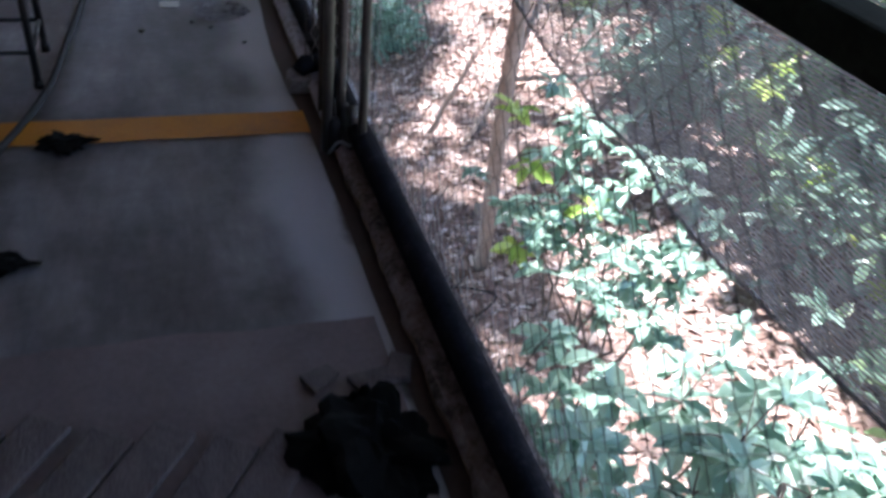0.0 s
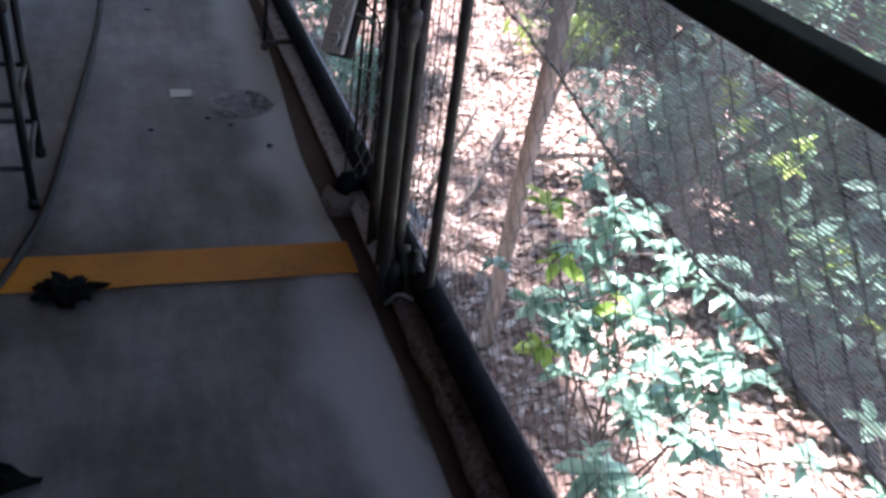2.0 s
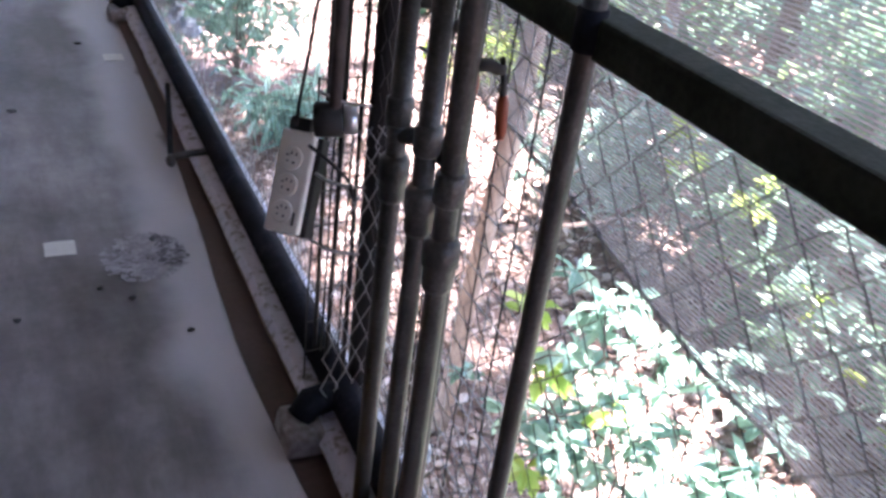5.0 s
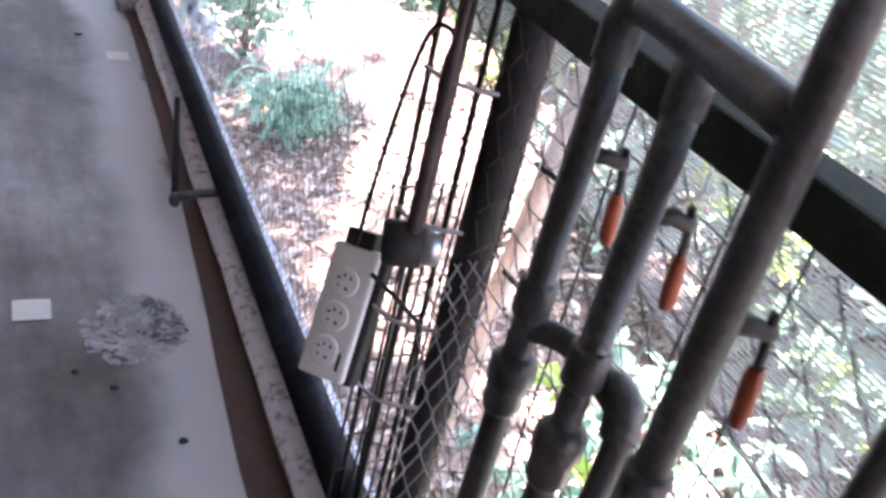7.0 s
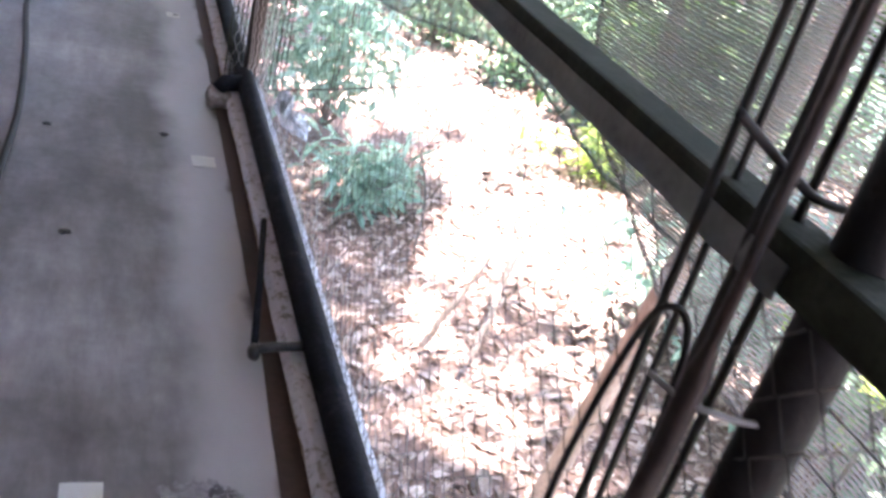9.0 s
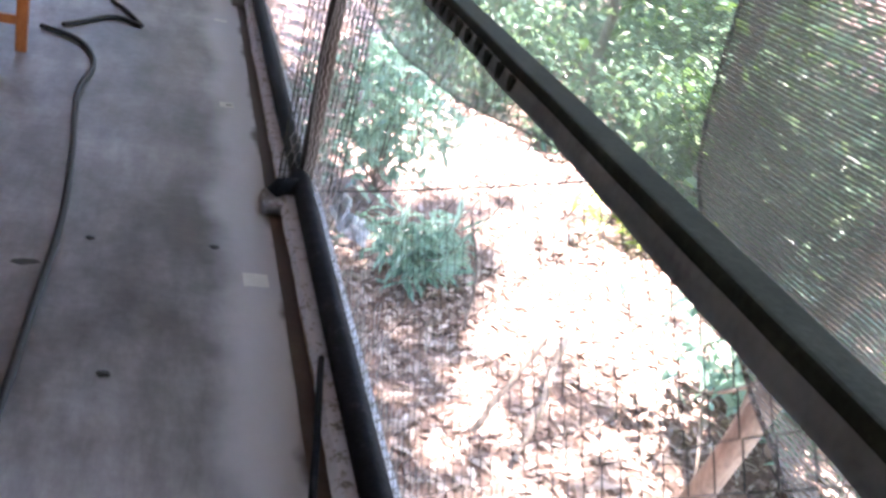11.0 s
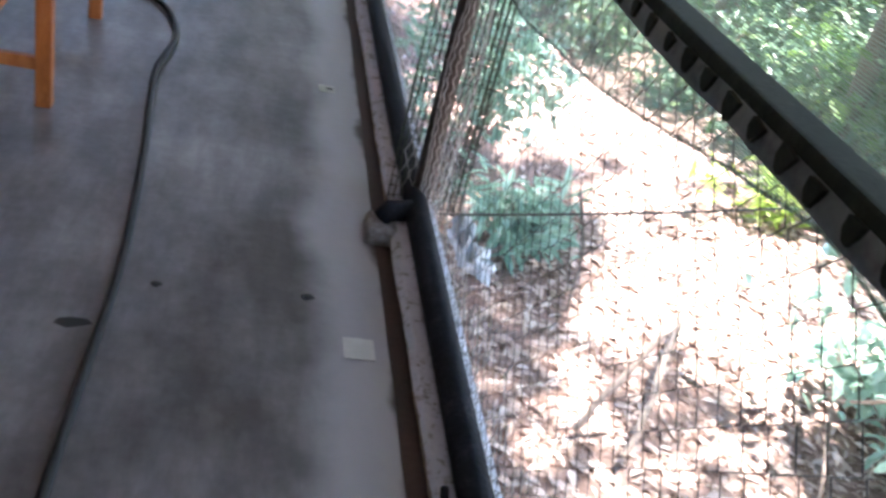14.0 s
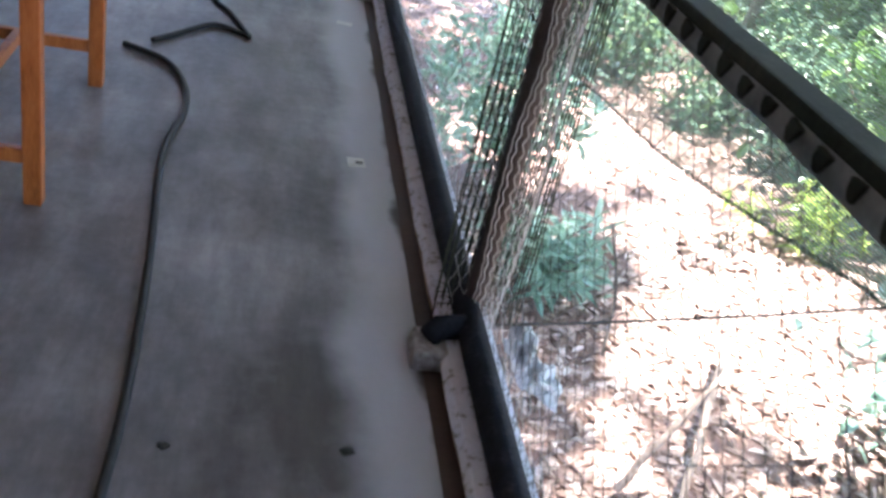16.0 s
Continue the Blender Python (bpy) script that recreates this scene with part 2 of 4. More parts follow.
M_CANOPY = mat("canopy_leaves", [(0.0, (0.03, 0.07, 0.02)), (0.5, (0.06, 0.13, 0.03)), (1.0, (0.14, 0.24, 0.06))], 3, 0.45, 0, 0, 30, 0.2, 0.35, True)
M_BARK = mat("tan_bark", [(0.3, (0.13, 0.095, 0.075)), (0.5, (0.25, 0.19, 0.15)), (0.75, (0.40, 0.32, 0.26))], 7, 0.9, 0, 0.6, 45, 0.4, stretch=(1, 1, 0.35))
M_BARKDK = mat("dark_bark", [(0.3, (0.05, 0.04, 0.032)), (0.5, (0.11, 0.085, 0.07)), (0.75, (0.22, 0.18, 0.15))], 7, 0.9, 0, 0.6, 45, 0.4, stretch=(1, 1, 0.35))
# Pale and dark finishes; on unseen slabs and walls they tune the floor's light.
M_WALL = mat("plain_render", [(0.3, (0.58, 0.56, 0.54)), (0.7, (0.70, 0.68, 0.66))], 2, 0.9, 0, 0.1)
M_WALLDARK = mat("unseen_dark_surface", [(0.3, (0.10, 0.095, 0.09)), (0.7, (0.15, 0.145, 0.14))], 2, 0.9, 0, 0.1)
M_WRAP = mat("grey_green_cloth", [(0.30, (0.17, 0.19, 0.185)), (0.44, (0.31, 0.335, 0.33)), (0.62, (0.43, 0.455, 0.45))], 9, 0.85, 0, 0.1, 80, 0.3, 0.35)
M_NET = net_material("grey_brown_shade_cloth", (0.16, 0.146, 0.142), 0.65, 0.012)
M_NETGREEN = net_material("green_shade_cloth", (0.085, 0.11, 0.085), 0.66, 0.010)


# ---- mesh tools ----
def part(name, bm, material, parent=None, label="", smooth=False):
    bmesh.ops.recalc_face_normals(bm, faces=bm.faces)
    me = bpy.data.meshes.new(name)
    bm.to_mesh(me)
    bm.free()
    me.materials.append(material)
    if smooth:
        me.polygons.foreach_set("use_smooth", [True] * len(me.polygons))
    ob = new(name, me)
    if parent:
        ob.parent = parent
    if label:
        tagged(ob, label)
    return ob



def thing(name, label, category, group="", kind="", at=(0, 0, 0)):
    ob = new(name)
    ob.location = at
    ob.empty_display_size = 0.1
    return tagged(ob, label, category, group, kind)


def sheet(name, verts, faces, material, parent=None, smooth=False):
    me = bpy.data.meshes.new(name)
    me.from_pydata([tuple(v) for v in verts], [], [tuple(f) for f in faces])
    me.materials.append(material)
    if smooth:
        me.polygons.foreach_set("use_smooth", [True] * len(me.polygons))
    ob = new(name, me)
    if parent:
        ob.parent = parent
    return ob


def box(bm, lo, hi, bevel=0.0, m=None, seg=2):
    lo, hi = Vector(lo), Vector(hi)
    mm = Matrix.LocRotScale((lo + hi) / 2, None, hi - lo)
    r = bmesh.ops.create_cube(bm, size=1, matrix=(m @ mm) if m else mm)
    if bevel:
        es = list({e for v in r["verts"] for e in v.link_edges})
        bmesh.ops.bevel(bm, geom=es, offset=bevel, segments=seg, affect="EDGES", profile=0.6)
    return bm


def tube(bm, pts, r, sides=10, cap=True):
    """A round bar along points; r is one radius or one for each point."""
    pts = [Vector(p) for p in pts]
    rs = r if isinstance(r, (list, tuple)) else [r] * len(pts)
    rings = []
    u = None
    for i, p in enumerate(pts):
        d = (pts[min(i + 1, len(pts) - 1)] - pts[max(i - 1, 0)]).normalized()
        if u is None:
            u = d.orthogonal().normalized()
        u = (u - d * u.dot(d)).normalized()
        w = d.cross(u)
        rings.append([bm.verts.new(p + (u * math.cos(a) + w * math.sin(a)) * rs[i]) for a in [2 * math.pi * k / sides for k in range(sides)]])
    for a, b in zip(rings, rings[1:]):
        for k in range(sides):
            bm.faces.new((a[k], a[(k + 1) % sides], b[(k + 1) % sides], b[k]))
    if cap:
        bm.faces.new(rings[0][::-1])
        bm.faces.new(rings[-1])
    return bm


def arc(pts, n=6):
    """Catmull-Rom through points."""
    P = [Vector(p) for p in pts]
    P = [P[0] * 2 - P[1]] + P + [P[-1] * 2 - P[-2]]
    out = []
    for i in range(1, len(P) - 2):
        a, b, c, d = P[i - 1:i + 3]
        for k in range(n):
            t = k / n
            out.append(0.5 * ((2 * b) + (c - a) * t + (2 * a - 5 * b + 4 * c - d) * t * t + (3 * b - a - 3 * c + d) * t ** 3))
    return out + [P[-2]]


def lump(bm, centre, size, rough=0.2, seed=0, sub=3):
    r = bmesh.ops.create_icosphere(bm, subdivisions=sub, radius=1)
    for v in r["verts"]:
        k = 1 + rough * noise.noise(v.co * 1.7 + Vector((seed, seed * 2.3, 0))) * 2 + rough * 0.6 * noise.noise(v.co * 4.5 + Vector((seed, 7, 1)))
        v.co = Vector(centre) + Vector((v.co.x * size[0], v.co.y * size[1], v.co.z * size[2])) * k
    return bm


def leaves(n, rng, place, length, width, droop=0.3, flat=0.0, heading=None):
    """Vertices and faces of n folded leaves. place(n) gives their bases; flat 1 lays them down."""
    P = place(n)
    n = len(P)
    L = length * rng.uniform(0.6, 1.3, n)
    W = L * width * rng.uniform(0.8, 1.2, n)
    az = rng.uniform(0, 2 * np.pi, n) if heading is None else heading(P)
    el = rng.normal(0, 0.5, n) * (1 - flat) + rng.normal(0, 0.10, n) * flat - droop * (1 - flat)
    ro = rng.normal(0, 0.5, n) * (1 - 0.65 * flat)
    d = np.stack([np.cos(az) * np.cos(el), np.sin(az) * np.cos(el), np.sin(el)], 1)
    s = np.stack([-np.sin(az), np.cos(az), np.zeros(n)], 1)
    u = np.cross(d, s)
    s, u = s * np.cos(ro)[:, None] + u * np.sin(ro)[:, None], u * np.cos(ro)[:, None] - s * np.sin(ro)[:, None]
    up = -np.sign(u[:, 2:3]) * -1
    u = u * up
    bend = rng.uniform(-0.05, 0.25, n)[:, None] * L[:, None]
    mid = P + d * (L * 0.5)[:, None] + u * bend * 0.3
    tip = P + d * L[:, None] - u * bend * 0.5
    lift = u * (W * 0.22)[:, None]
    low = P + d * (L * 0.30)[:, None] + u * bend * 0.2 + lift
    high = P + d * (L * 0.70)[:, None] + u * bend * 0.1 + lift
    side_low, side_high = s * (W * 0.44)[:, None], s * (W * 0.42)[:, None]
    V = np.stack([P, low + side_low, high + side_high, tip, high - side_high, low - side_low, mid], 1).reshape(-1, 3)
    b = np.arange(n)[:, None] * 7
    F = np.concatenate([b + [k, (k + 1) % 6, 6] for k in range(6)], 0)
    return V, F


# ---- floor, kerb, shelter ----
Y0, Y1 = -3.0, 17.0
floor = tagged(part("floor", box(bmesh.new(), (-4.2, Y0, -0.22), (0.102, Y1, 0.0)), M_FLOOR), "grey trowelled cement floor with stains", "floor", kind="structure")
kerb = thing("kerb", "low spattered cement kerb along the floor's edge", "kerb", kind="structure")
rng = np.random.default_rng(3)


def kerb_body(y0, y1, n, wear):
    """A low upstand whose inner arris is chipped and wavering; wear widens the chips."""
    bm = bmesh.new()
    prof = [(0.094, -0.012), (0.082, 0.034), (0.098, 0.055), (0.15, 0.058), (0.245, 0.050), (0.250, -0.25)]
    rows = []
    for i in range(n + 1):
        y = y0 + (y1 - y0) * i / n
        row = []
        drift = wear * (0.016 * noise.noise(Vector((y * 2.6, 4, 2))) + 0.010 * noise.noise(Vector((y * 7.0, 1, 6))))
        for k, (x, z) in enumerate(prof):
            a = 0.006 * noise.noise(Vector((y * 3.1, k * 0.7, 1))) + 0.004 * noise.noise(Vector((y * 11, k, 5)))
            a += wear * 0.009 * noise.noise(Vector((y * 19, k * 1.3, 8)))
            row.append(bm.verts.new((x + (a + drift if k < 4 else 0), y, z + (a - abs(drift) * 0.4 if 0 < k < 5 else 0))))
        rows.append(row)
    for a, b in zip(rows, rows[1:]):
        for k in range(len(prof) - 1):
            bm.faces.new((a[k], b[k], b[k + 1], a[k + 1]))
    return bm


for y0, y1, n, wear, top in ((Y0, 3.43, 190, 1.0, M_KERBOLD), (3.43, Y1, 300, 0.15, M_KERB)):
    kb = part("kerb_body", kerb_body(y0, y1, n, wear), top, kerb)
    kb.data.materials.append(M_KERBFACE)
    for f in kb.data.polygons:
        if f.index % 5 == 0:
            f.material_index = 1
part("edge_beam", box(bmesh.new(), (-4.2, Y0, -0.62), (0.248, Y1, -0.222)), M_WALL, kerb, "plain rendered floor beam")
# Unseen roof, split dark and pale to set how much light reaches the floor.
tagged(part("ceiling", box(bmesh.new(), (-4.2, Y0, 2.75), (0.9, 3.6, 2.9)), M_WALLDARK), "unseen roof slab over the walkway, dark to cut the floor's light", "ceiling", kind="structure")
tagged(part("ceiling", box(bmesh.new(), (-4.2, 3.603, 2.75), (0.9, Y1, 2.9)), M_WALL), "unseen roof slab over the walkway, pale to bounce light onto the floor", "ceiling", kind="structure")
# Walls out of view, added to hold back or admit light on the floor.
tagged(part("wall_west", box(bmesh.new(), (-4.4, 4.0, -0.6), (-4.203, Y1, 2.9)), M_WALLDARK), "unseen dark wall added to cut the floor's light", "wall", kind="structure")
tagged(part("wall_west", box(bmesh.new(), (-4.4, Y0, -0.6), (-4.203, 3.997, 2.9)), M_WALLDARK), "unseen dark wall added to cut the floor's light", "wall", kind="structure")
tagged(part("wall_north", box(bmesh.new(), (-4.2, Y1 + 0.003, -0.6), (0.9, Y1 + 0.2, 2.35)), M_WALL), "unseen pale end wall, open above to admit light", "wall", kind="structure")
tagged(part("wall_south", box(bmesh.new(), (-4.2, Y0 - 0.2, -0.6), (0.9, Y0 - 0.003, 2.9)), M_WALLDARK), "unseen dark end wall added to cut the floor's light", "wall", kind="structure")


def wavy_strip(x0, x1, ya, yb, z):
    bm = bmesh.new()
    n = 60
    top = [bm.verts.new((x0 + (x1 - x0) * i / n, yb + 0.006 * noise.noise(Vector((i * 0.3, 1, 2))), z)) for i in range(n + 1)]
    bot = [bm.verts.new((x0 + (x1 - x0) * i / n, ya + 0.006 * noise.noise(Vector((i * 0.3, 9, 4))), z)) for i in range(n + 1)]
    for i in range(n):
        bm.faces.new((bot[i], bot[i + 1], top[i + 1], top[i]))
    return bm


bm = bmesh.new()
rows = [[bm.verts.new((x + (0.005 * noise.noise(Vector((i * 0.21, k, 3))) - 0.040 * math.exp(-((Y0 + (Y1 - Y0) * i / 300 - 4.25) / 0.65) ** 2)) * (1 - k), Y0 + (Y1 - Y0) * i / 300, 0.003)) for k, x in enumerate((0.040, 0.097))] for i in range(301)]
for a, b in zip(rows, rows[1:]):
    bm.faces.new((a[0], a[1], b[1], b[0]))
part("brown_band", bm, M_BROWN, kerb, "chocolate brown band at the kerb's foot")
tagged(part("yellow_line", wavy_strip(-3.8, 0.035, 3.485, 3.664, 0.005), M_YELLOW), "worn yellow painted line across the floor", "floor line", kind="structure")

# ---- fence ----
fence = thing("fence", "black and green pipe fence with wire mesh along the edge", "fence")
part("bottom_rail", tube(bmesh.new(), [(0.165, Y0, 0.092), (0.165, Y1, 0.092)], 0.040, 16), M_BLACK, fence, "worn black bottom tube", True)
part("handrail", box(bmesh.new(), (0.154, Y0, 1.142), (0.210, Y1, 1.192), 0.006), M_RAIL, fence, "dark green square handrail")
V, F = [], []
for i in range(241):
    y = 3.95 + 12.05 * i / 240
    w = 0.012 * noise.noise(Vector((y * 2.3, 0, 1))) + 0.006 * noise.noise(Vector((y * 9, 0, 4)))
    V += [(0.1515, y, 1.172 + 0.3 * w), (0.1495, y, 1.15), (0.1515 + 0.3 * w, y, 1.136 + 0.5 * w)]
    if i:
        a = 3 * (i - 1)
        F += [(a, a + 3, a + 4, a + 1), (a + 1, a + 4, a + 5, a + 2)]
wrap = tagged(sheet("rail_wrap", V, F, M_WRAP, fence, True), "grey-green cloth strip hanging over the handrail")
wrap.modifiers.new("thick", "SOLIDIFY").thickness = 0.0015
TIE_PITCH = 0.073
tie_mesh = None
for i in range(60):
    y = 5.22 + TIE_PITCH * i
    if tie_mesh is None:
        bm = bmesh.new()
        front = [bm.verts.new((-0.004, yy, zz)) for yy, zz in ((-0.020, 0.012), (0.014, 0.014), (0.016, -0.004), (0.008, -0.017), (-0.003, -0.020), (-0.012, -0.006))]
        back = [bm.verts.new((0.003, v.co.y, v.co.z)) for v in front]
        bm.faces.new(front)
        bm.faces.new(back[::-1])
        for k in range(6):
            bm.faces.new((front[k], back[k], back[(k + 1) % 6], front[(k + 1) % 6]))
        tie = part("mesh_tie", bm, M_RAIL, fence, "dark twisted tie of the mesh on the handrail")
        tie_mesh = tie.data
    else:
        tie = new("mesh_tie", tie_mesh)
        tie.parent = fence
    tie.matrix_basis = pose(0.148, y + random.uniform(-0.004, 0.004), 1.160 + random.uniform(-0.003, 0.003), random.uniform(-8, 8), 0, 0) @ Matrix.Diagonal((1, random.uniform(0.6, 1.0), random.uniform(0.6, 1.0), 1))
POSTS = [(0.215, 0.72), (0.213, 3.935), (0.188, 7.25), (0.2, 10.4), (0.2, 13.6)]
for x, y in POSTS:
    part("post", tube(bmesh.new(), [(x, y, -0.3), (x, y, 2.75)], 0.032, 16), M_POST if y < 7 else M_CONDUIT, fence, "dark round post" if y < 7 else "dark brown round post", True)


def chain_link():
    """Interlocked zigzag wires between the bottom tube and the handrail."""
    bm_v, bm_f = [], []
    pw, ph = 0.073, 0.074
    rows = 15
    n = int((13.0 + 1.0) / (pw / 2))
    for i in range(n):
        y = -0.99 + i * pw / 2
        wob = 0.006 * noise.noise(Vector((y * 2.1, 0, 0)))
        swing, r = pw / 4, 0.0011
        pts = []
        for j in range(rows * 2 + 1):
            f = j / (rows * 2)
            z = 0.055 + j * ph / 2
            if z > 1.145:
                break
            x = 0.218 - 0.045 * f + 0.006 * noise.noise(Vector((y * 2, z * 3, 3)))
            yy = y + wob + (swing if (j + i) % 2 else -swing) + 0.004 * noise.noise(Vector((y * 3, z * 4, 8)))
            pts.append((x + (0.002 if (j + i) % 2 else -0.002), yy, z))
        for a, b in zip(pts, pts[1:]):
            a, b = Vector(a), Vector(b)
            d = (b - a).normalized()
            u = d.orthogonal().normalized()
            w = d.cross(u)
            s = len(bm_v)
            for q in (a, b):
                for t in range(3):
                    an = 2 * math.pi * t / 3
                    bm_v.append(q + (u * math.cos(an) + w * math.sin(an)) * r)
            for t in range(3):
                bm_f.append((s + t, s + (t + 1) % 3, s + 3 + (t + 1) % 3, s + 3 + t))
    return bm_v, bm_f


tagged(sheet("wire_mesh", *chain_link(), M_WIRE, fence), "weathered chain-link wire mesh", kind="stuff")


def hooked_ends():
    """Cut wire ends that curl out round the bottom tube."""
    bm = bmesh.new()
    for i in range(300):
        y = 0.2 + i * 0.036
        a = random.uniform(-0.012, 0.012)
        k = 0.016 if i % 2 else -0.016
        top = random.choice((0.16, 0.2, 0.26, 0.34))
        pts = [(0.203, y, 0.07), (0.218 + random.uniform(0, 0.012), y + a, 0.10)]
        z = 0.135
        while z < top:
            pts.append((0.222 - 0.05 * z + random.uniform(-0.004, 0.008), y + k + random.uniform(-0.004, 0.004), z))
            k, z = -k, z + 0.05
        tube(bm, pts, 0.0015, 3, False)
    return bm


tagged(part("wire_fringe", hooked_ends(), M_WIREPALE, fence), "pale curled wire ends", kind="stuff")
for x, y in ((0.06, 3.885), (0.055, 7.11), (0.05, 10.4)):
    foot = thing("post_foot", "rough mortar lump with a black pipe stub at the kerb", "mortar block", "post feet", at=(x, y, 0))
    bm = bmesh.new()
    box(bm, (-0.05, -0.065, -0.002), (0.05, 0.065, 0.055), 0.012)
    for v in bm.verts:
        v.co += Vector((noise.noise(v.co * 30), noise.noise(v.co * 30 + Vector((5, 0, 0))), 0)) * 0.012
    part("mortar", bm, M_CONC, foot, "", True)
    part("pipe_stub", tube(bmesh.new(), [(0.0, 0.015, 0.055), (0.02, 0.02, 0.085), (0.11, 0.03, 0.095)], [0.034, 0.036, 0.034], 12), M_BLACK, foot, "black pipe stub", True)

# bracket pipe beside the kerb
br = thing("bracket_pipe", "thin black elbow pipe from the bottom tube along the kerb", "pipe bracket", at=(0.13, 5.30, 0.07))
part("arm", tube(bmesh.new(), arc([(0.03, 0.0, 0.01), (-0.06, 0.0, 0.005), (-0.118, 0.008, -0.01)], 5), 0.013, 10), M_GI, br, "", True)
part("elbow", lump(bmesh.new(), (-0.122, 0.008, -0.02), (0.018, 0.024, 0.024), 0.06, 3, 2), M_GI, br, "", True)
part("rod", tube(bmesh.new(), [(-0.122, 0.015, -0.015), (-0.07, 0.35, -0.008), (-0.022, 0.68, 0.0)], 0.010, 8), M_BLACK, br, "", True)

# ---- pipes with valves ----
def pipe(name, pts, r, parent, material=M_GI, sides=14):
    return part(name, tube(bmesh.new(), pts, r, sides), material, parent, "", True)


mani = thing("pipe_manifold", "grey galvanised water pipes with three orange valve levers", "water pipes", at=(0.095, 3.45, 0.0))
PX = [(0.0, 0.145), (0.0, 0.03), (-0.035, -0.126)]
for k, (x, y) in enumerate(PX):
    top = 1.24 if k < 2 else 2.75
    pipe("riser", [(x, y, 0.02), (x, y, top)], 0.0165, mani)
    pipe("union", [(x, y, 0.765), (x, y, 0.775), (x, y, 0.805), (x, y, 0.81), (x, y, 0.84), (x, y, 0.85)], [0.019, 0.024, 0.024, 0.028, 0.028, 0.019], mani, M_GI, 8)
    pipe("collar", [(x, y, 0.90), (x, y, 0.905), (x, y, 0.945), (x, y, 0.95)], [0.017, 0.022, 0.022, 0.017], mani)
    valve = pipe("valve", [(x, y, 1.097), (x + 0.03, y - 0.004, 1.097), (x + 0.042, y - 0.006, 1.092), (x + 0.052, y - 0.008, 1.092)], [0.009, 0.009, 0.008, 0.007], mani, M_GRID, 8)
    part("lever", tube(bmesh.new(), [(x + 0.046, y - 0.006, 1.107), (x + 0.054, y - 0.006, 1.07), (x + 0.055, y - 0.007, 1.03)], 0.0045, 8), M_GRID, valve, "", True)
    part("grip", tube(bmesh.new(), arc([(x + 0.055, y - 0.006, 1.056), (x + 0.056, y - 0.008, 1.03), (x + 0.057, y - 0.011, 0.998)], 3), [0.006, 0.0085, 0.0085, 0.0085, 0.0085, 0.0085, 0.006], 8), M_ORANGE, valve, "orange vinyl lever grip", True)
pipe("header", arc([(0.0, 0.145, 1.225), (0.0, 0.125, 1.253), (-0.012, 0.03, 1.257), (-0.035, -0.126, 1.257)], 5), 0.0185, mani)
pipe("tee", [(0.0, 0.03, 1.195), (0.0, 0.03, 1.225), (0.0, 0.03, 1.26)], 0.0195, mani)
pipe("elbow", [(0.0, 0.145, 1.195), (0.0, 0.145, 1.23), (0.0, 0.138, 1.251), (0.0, 0.115, 1.257)], 0.020, mani)
pipe("cross_branch", arc([(0.0, 0.145, 0.885), (0.03, 0.11, 0.89), (0.035, 0.03, 0.90), (0.035, 0.0, 0.895), (0.035, -0.012, 0.87), (0.035, -0.012, 0.75), (0.035, -0.012, 0.05)], 4), 0.0155, mani)
pipe("branch_elbow", arc([(0.035, 0.025, 0.90), (0.035, -0.002, 0.895), (0.035, -0.012, 0.865)], 4), 0.021, mani)
pipe("foot_elbow", arc([(0.0, 0.03, 0.06), (0.004, 0.02, 0.035), (0.03, -0.01, 0.075), (0.06, -0.05, 0.07)], 4), 0.014, mani)
for k, (x, y) in enumerate(((-0.008, -0.115), (0.028, -0.16), (0.052, -0.19))):
    pipe("foot_bend", arc([(x, y + 0.07, 0.17), (x, y + 0.03, 0.10), (x + 0.004, y - 0.01, 0.055), (x + 0.012, y - 0.05, 0.045)], 4), 0.0165, mani, M_POST if k == 0 else M_GI)
pipe("foot_collar", [(-0.012, -0.126, 0.03), (-0.012, -0.126, 0.10), (-0.012, -0.126, 0.13)], [0.028, 0.028, 0.022], mani, M_POST)
pipe("brace", [(0.05, -0.13, 0.15), (0.078, -0.20, 0.098), (0.085, -0.235, 0.085)], 0.009, mani, M_WIREPALE)
pipe("foot_strap", arc([(-0.03, -0.155, 0.02), (-0.005, -0.19, 0.075), (0.03, -0.215, 0.07)], 4), 0.006, mani, M_STEEL)
solo = thing("riser_pipe", "single grey galvanised pipe standing beside the fence", "water pipe", at=(0.155, 3.215, 0))
pipe("pipe", [(0, 0, 0.12), (0, 0, 2.75)], 0.0145, solo)
pipe("clamp", [(0, 0, 1.15), (0, 0, 1.20)], 0.019, solo, M_BLACK)

# ---- bars, cables and sockets at the post ----
bars = thing("bar_bundle", "thin dark steel bars and ties against the post", "steel bars", at=(0.14, 3.98, 0))
for x, y, r in ((0.0, 0.085, 0.0055), (0.012, 0.03, 0.006), (0.04, 0.10, 0.0045), (0.05, 0.02, 0.0055)):
    pipe("bar", [(x, y, 0.12), (x + random.uniform(-0.01, 0.01), y, 1.3), (x + random.uniform(-0.02, 0.02), y + random.uniform(-0.02, 0.02), 2.75)], r, bars, M_GRID, 8)
for z, dx in ((0.46, 0.0), (0.62, 0.01), (0.80, 0.0), (1.02, 0.015)):
    part("tie", tube(bmesh.new(), arc([(-0.045, 0.012, z + 0.004), (-0.02, -0.03, z), (0.04, -0.05, z - 0.006), (0.105, -0.045, z - 0.004), (0.135 + dx, -0.01, z + 0.004)], 5), 0.0034, 6), M_WIREPALE, bars, "pale binding wire", True)
part("hook", tube(bmesh.new(), arc([(-0.077, 0.0, 1.29), (-0.05, 0.0, 1.273), (-0.012, 0.0, 1.25), (0.041, 0.0, 1.222), (0.10, 0.0, 1.213)], 4), 0.0045, 8), M_RUBBER, bars, "", True)
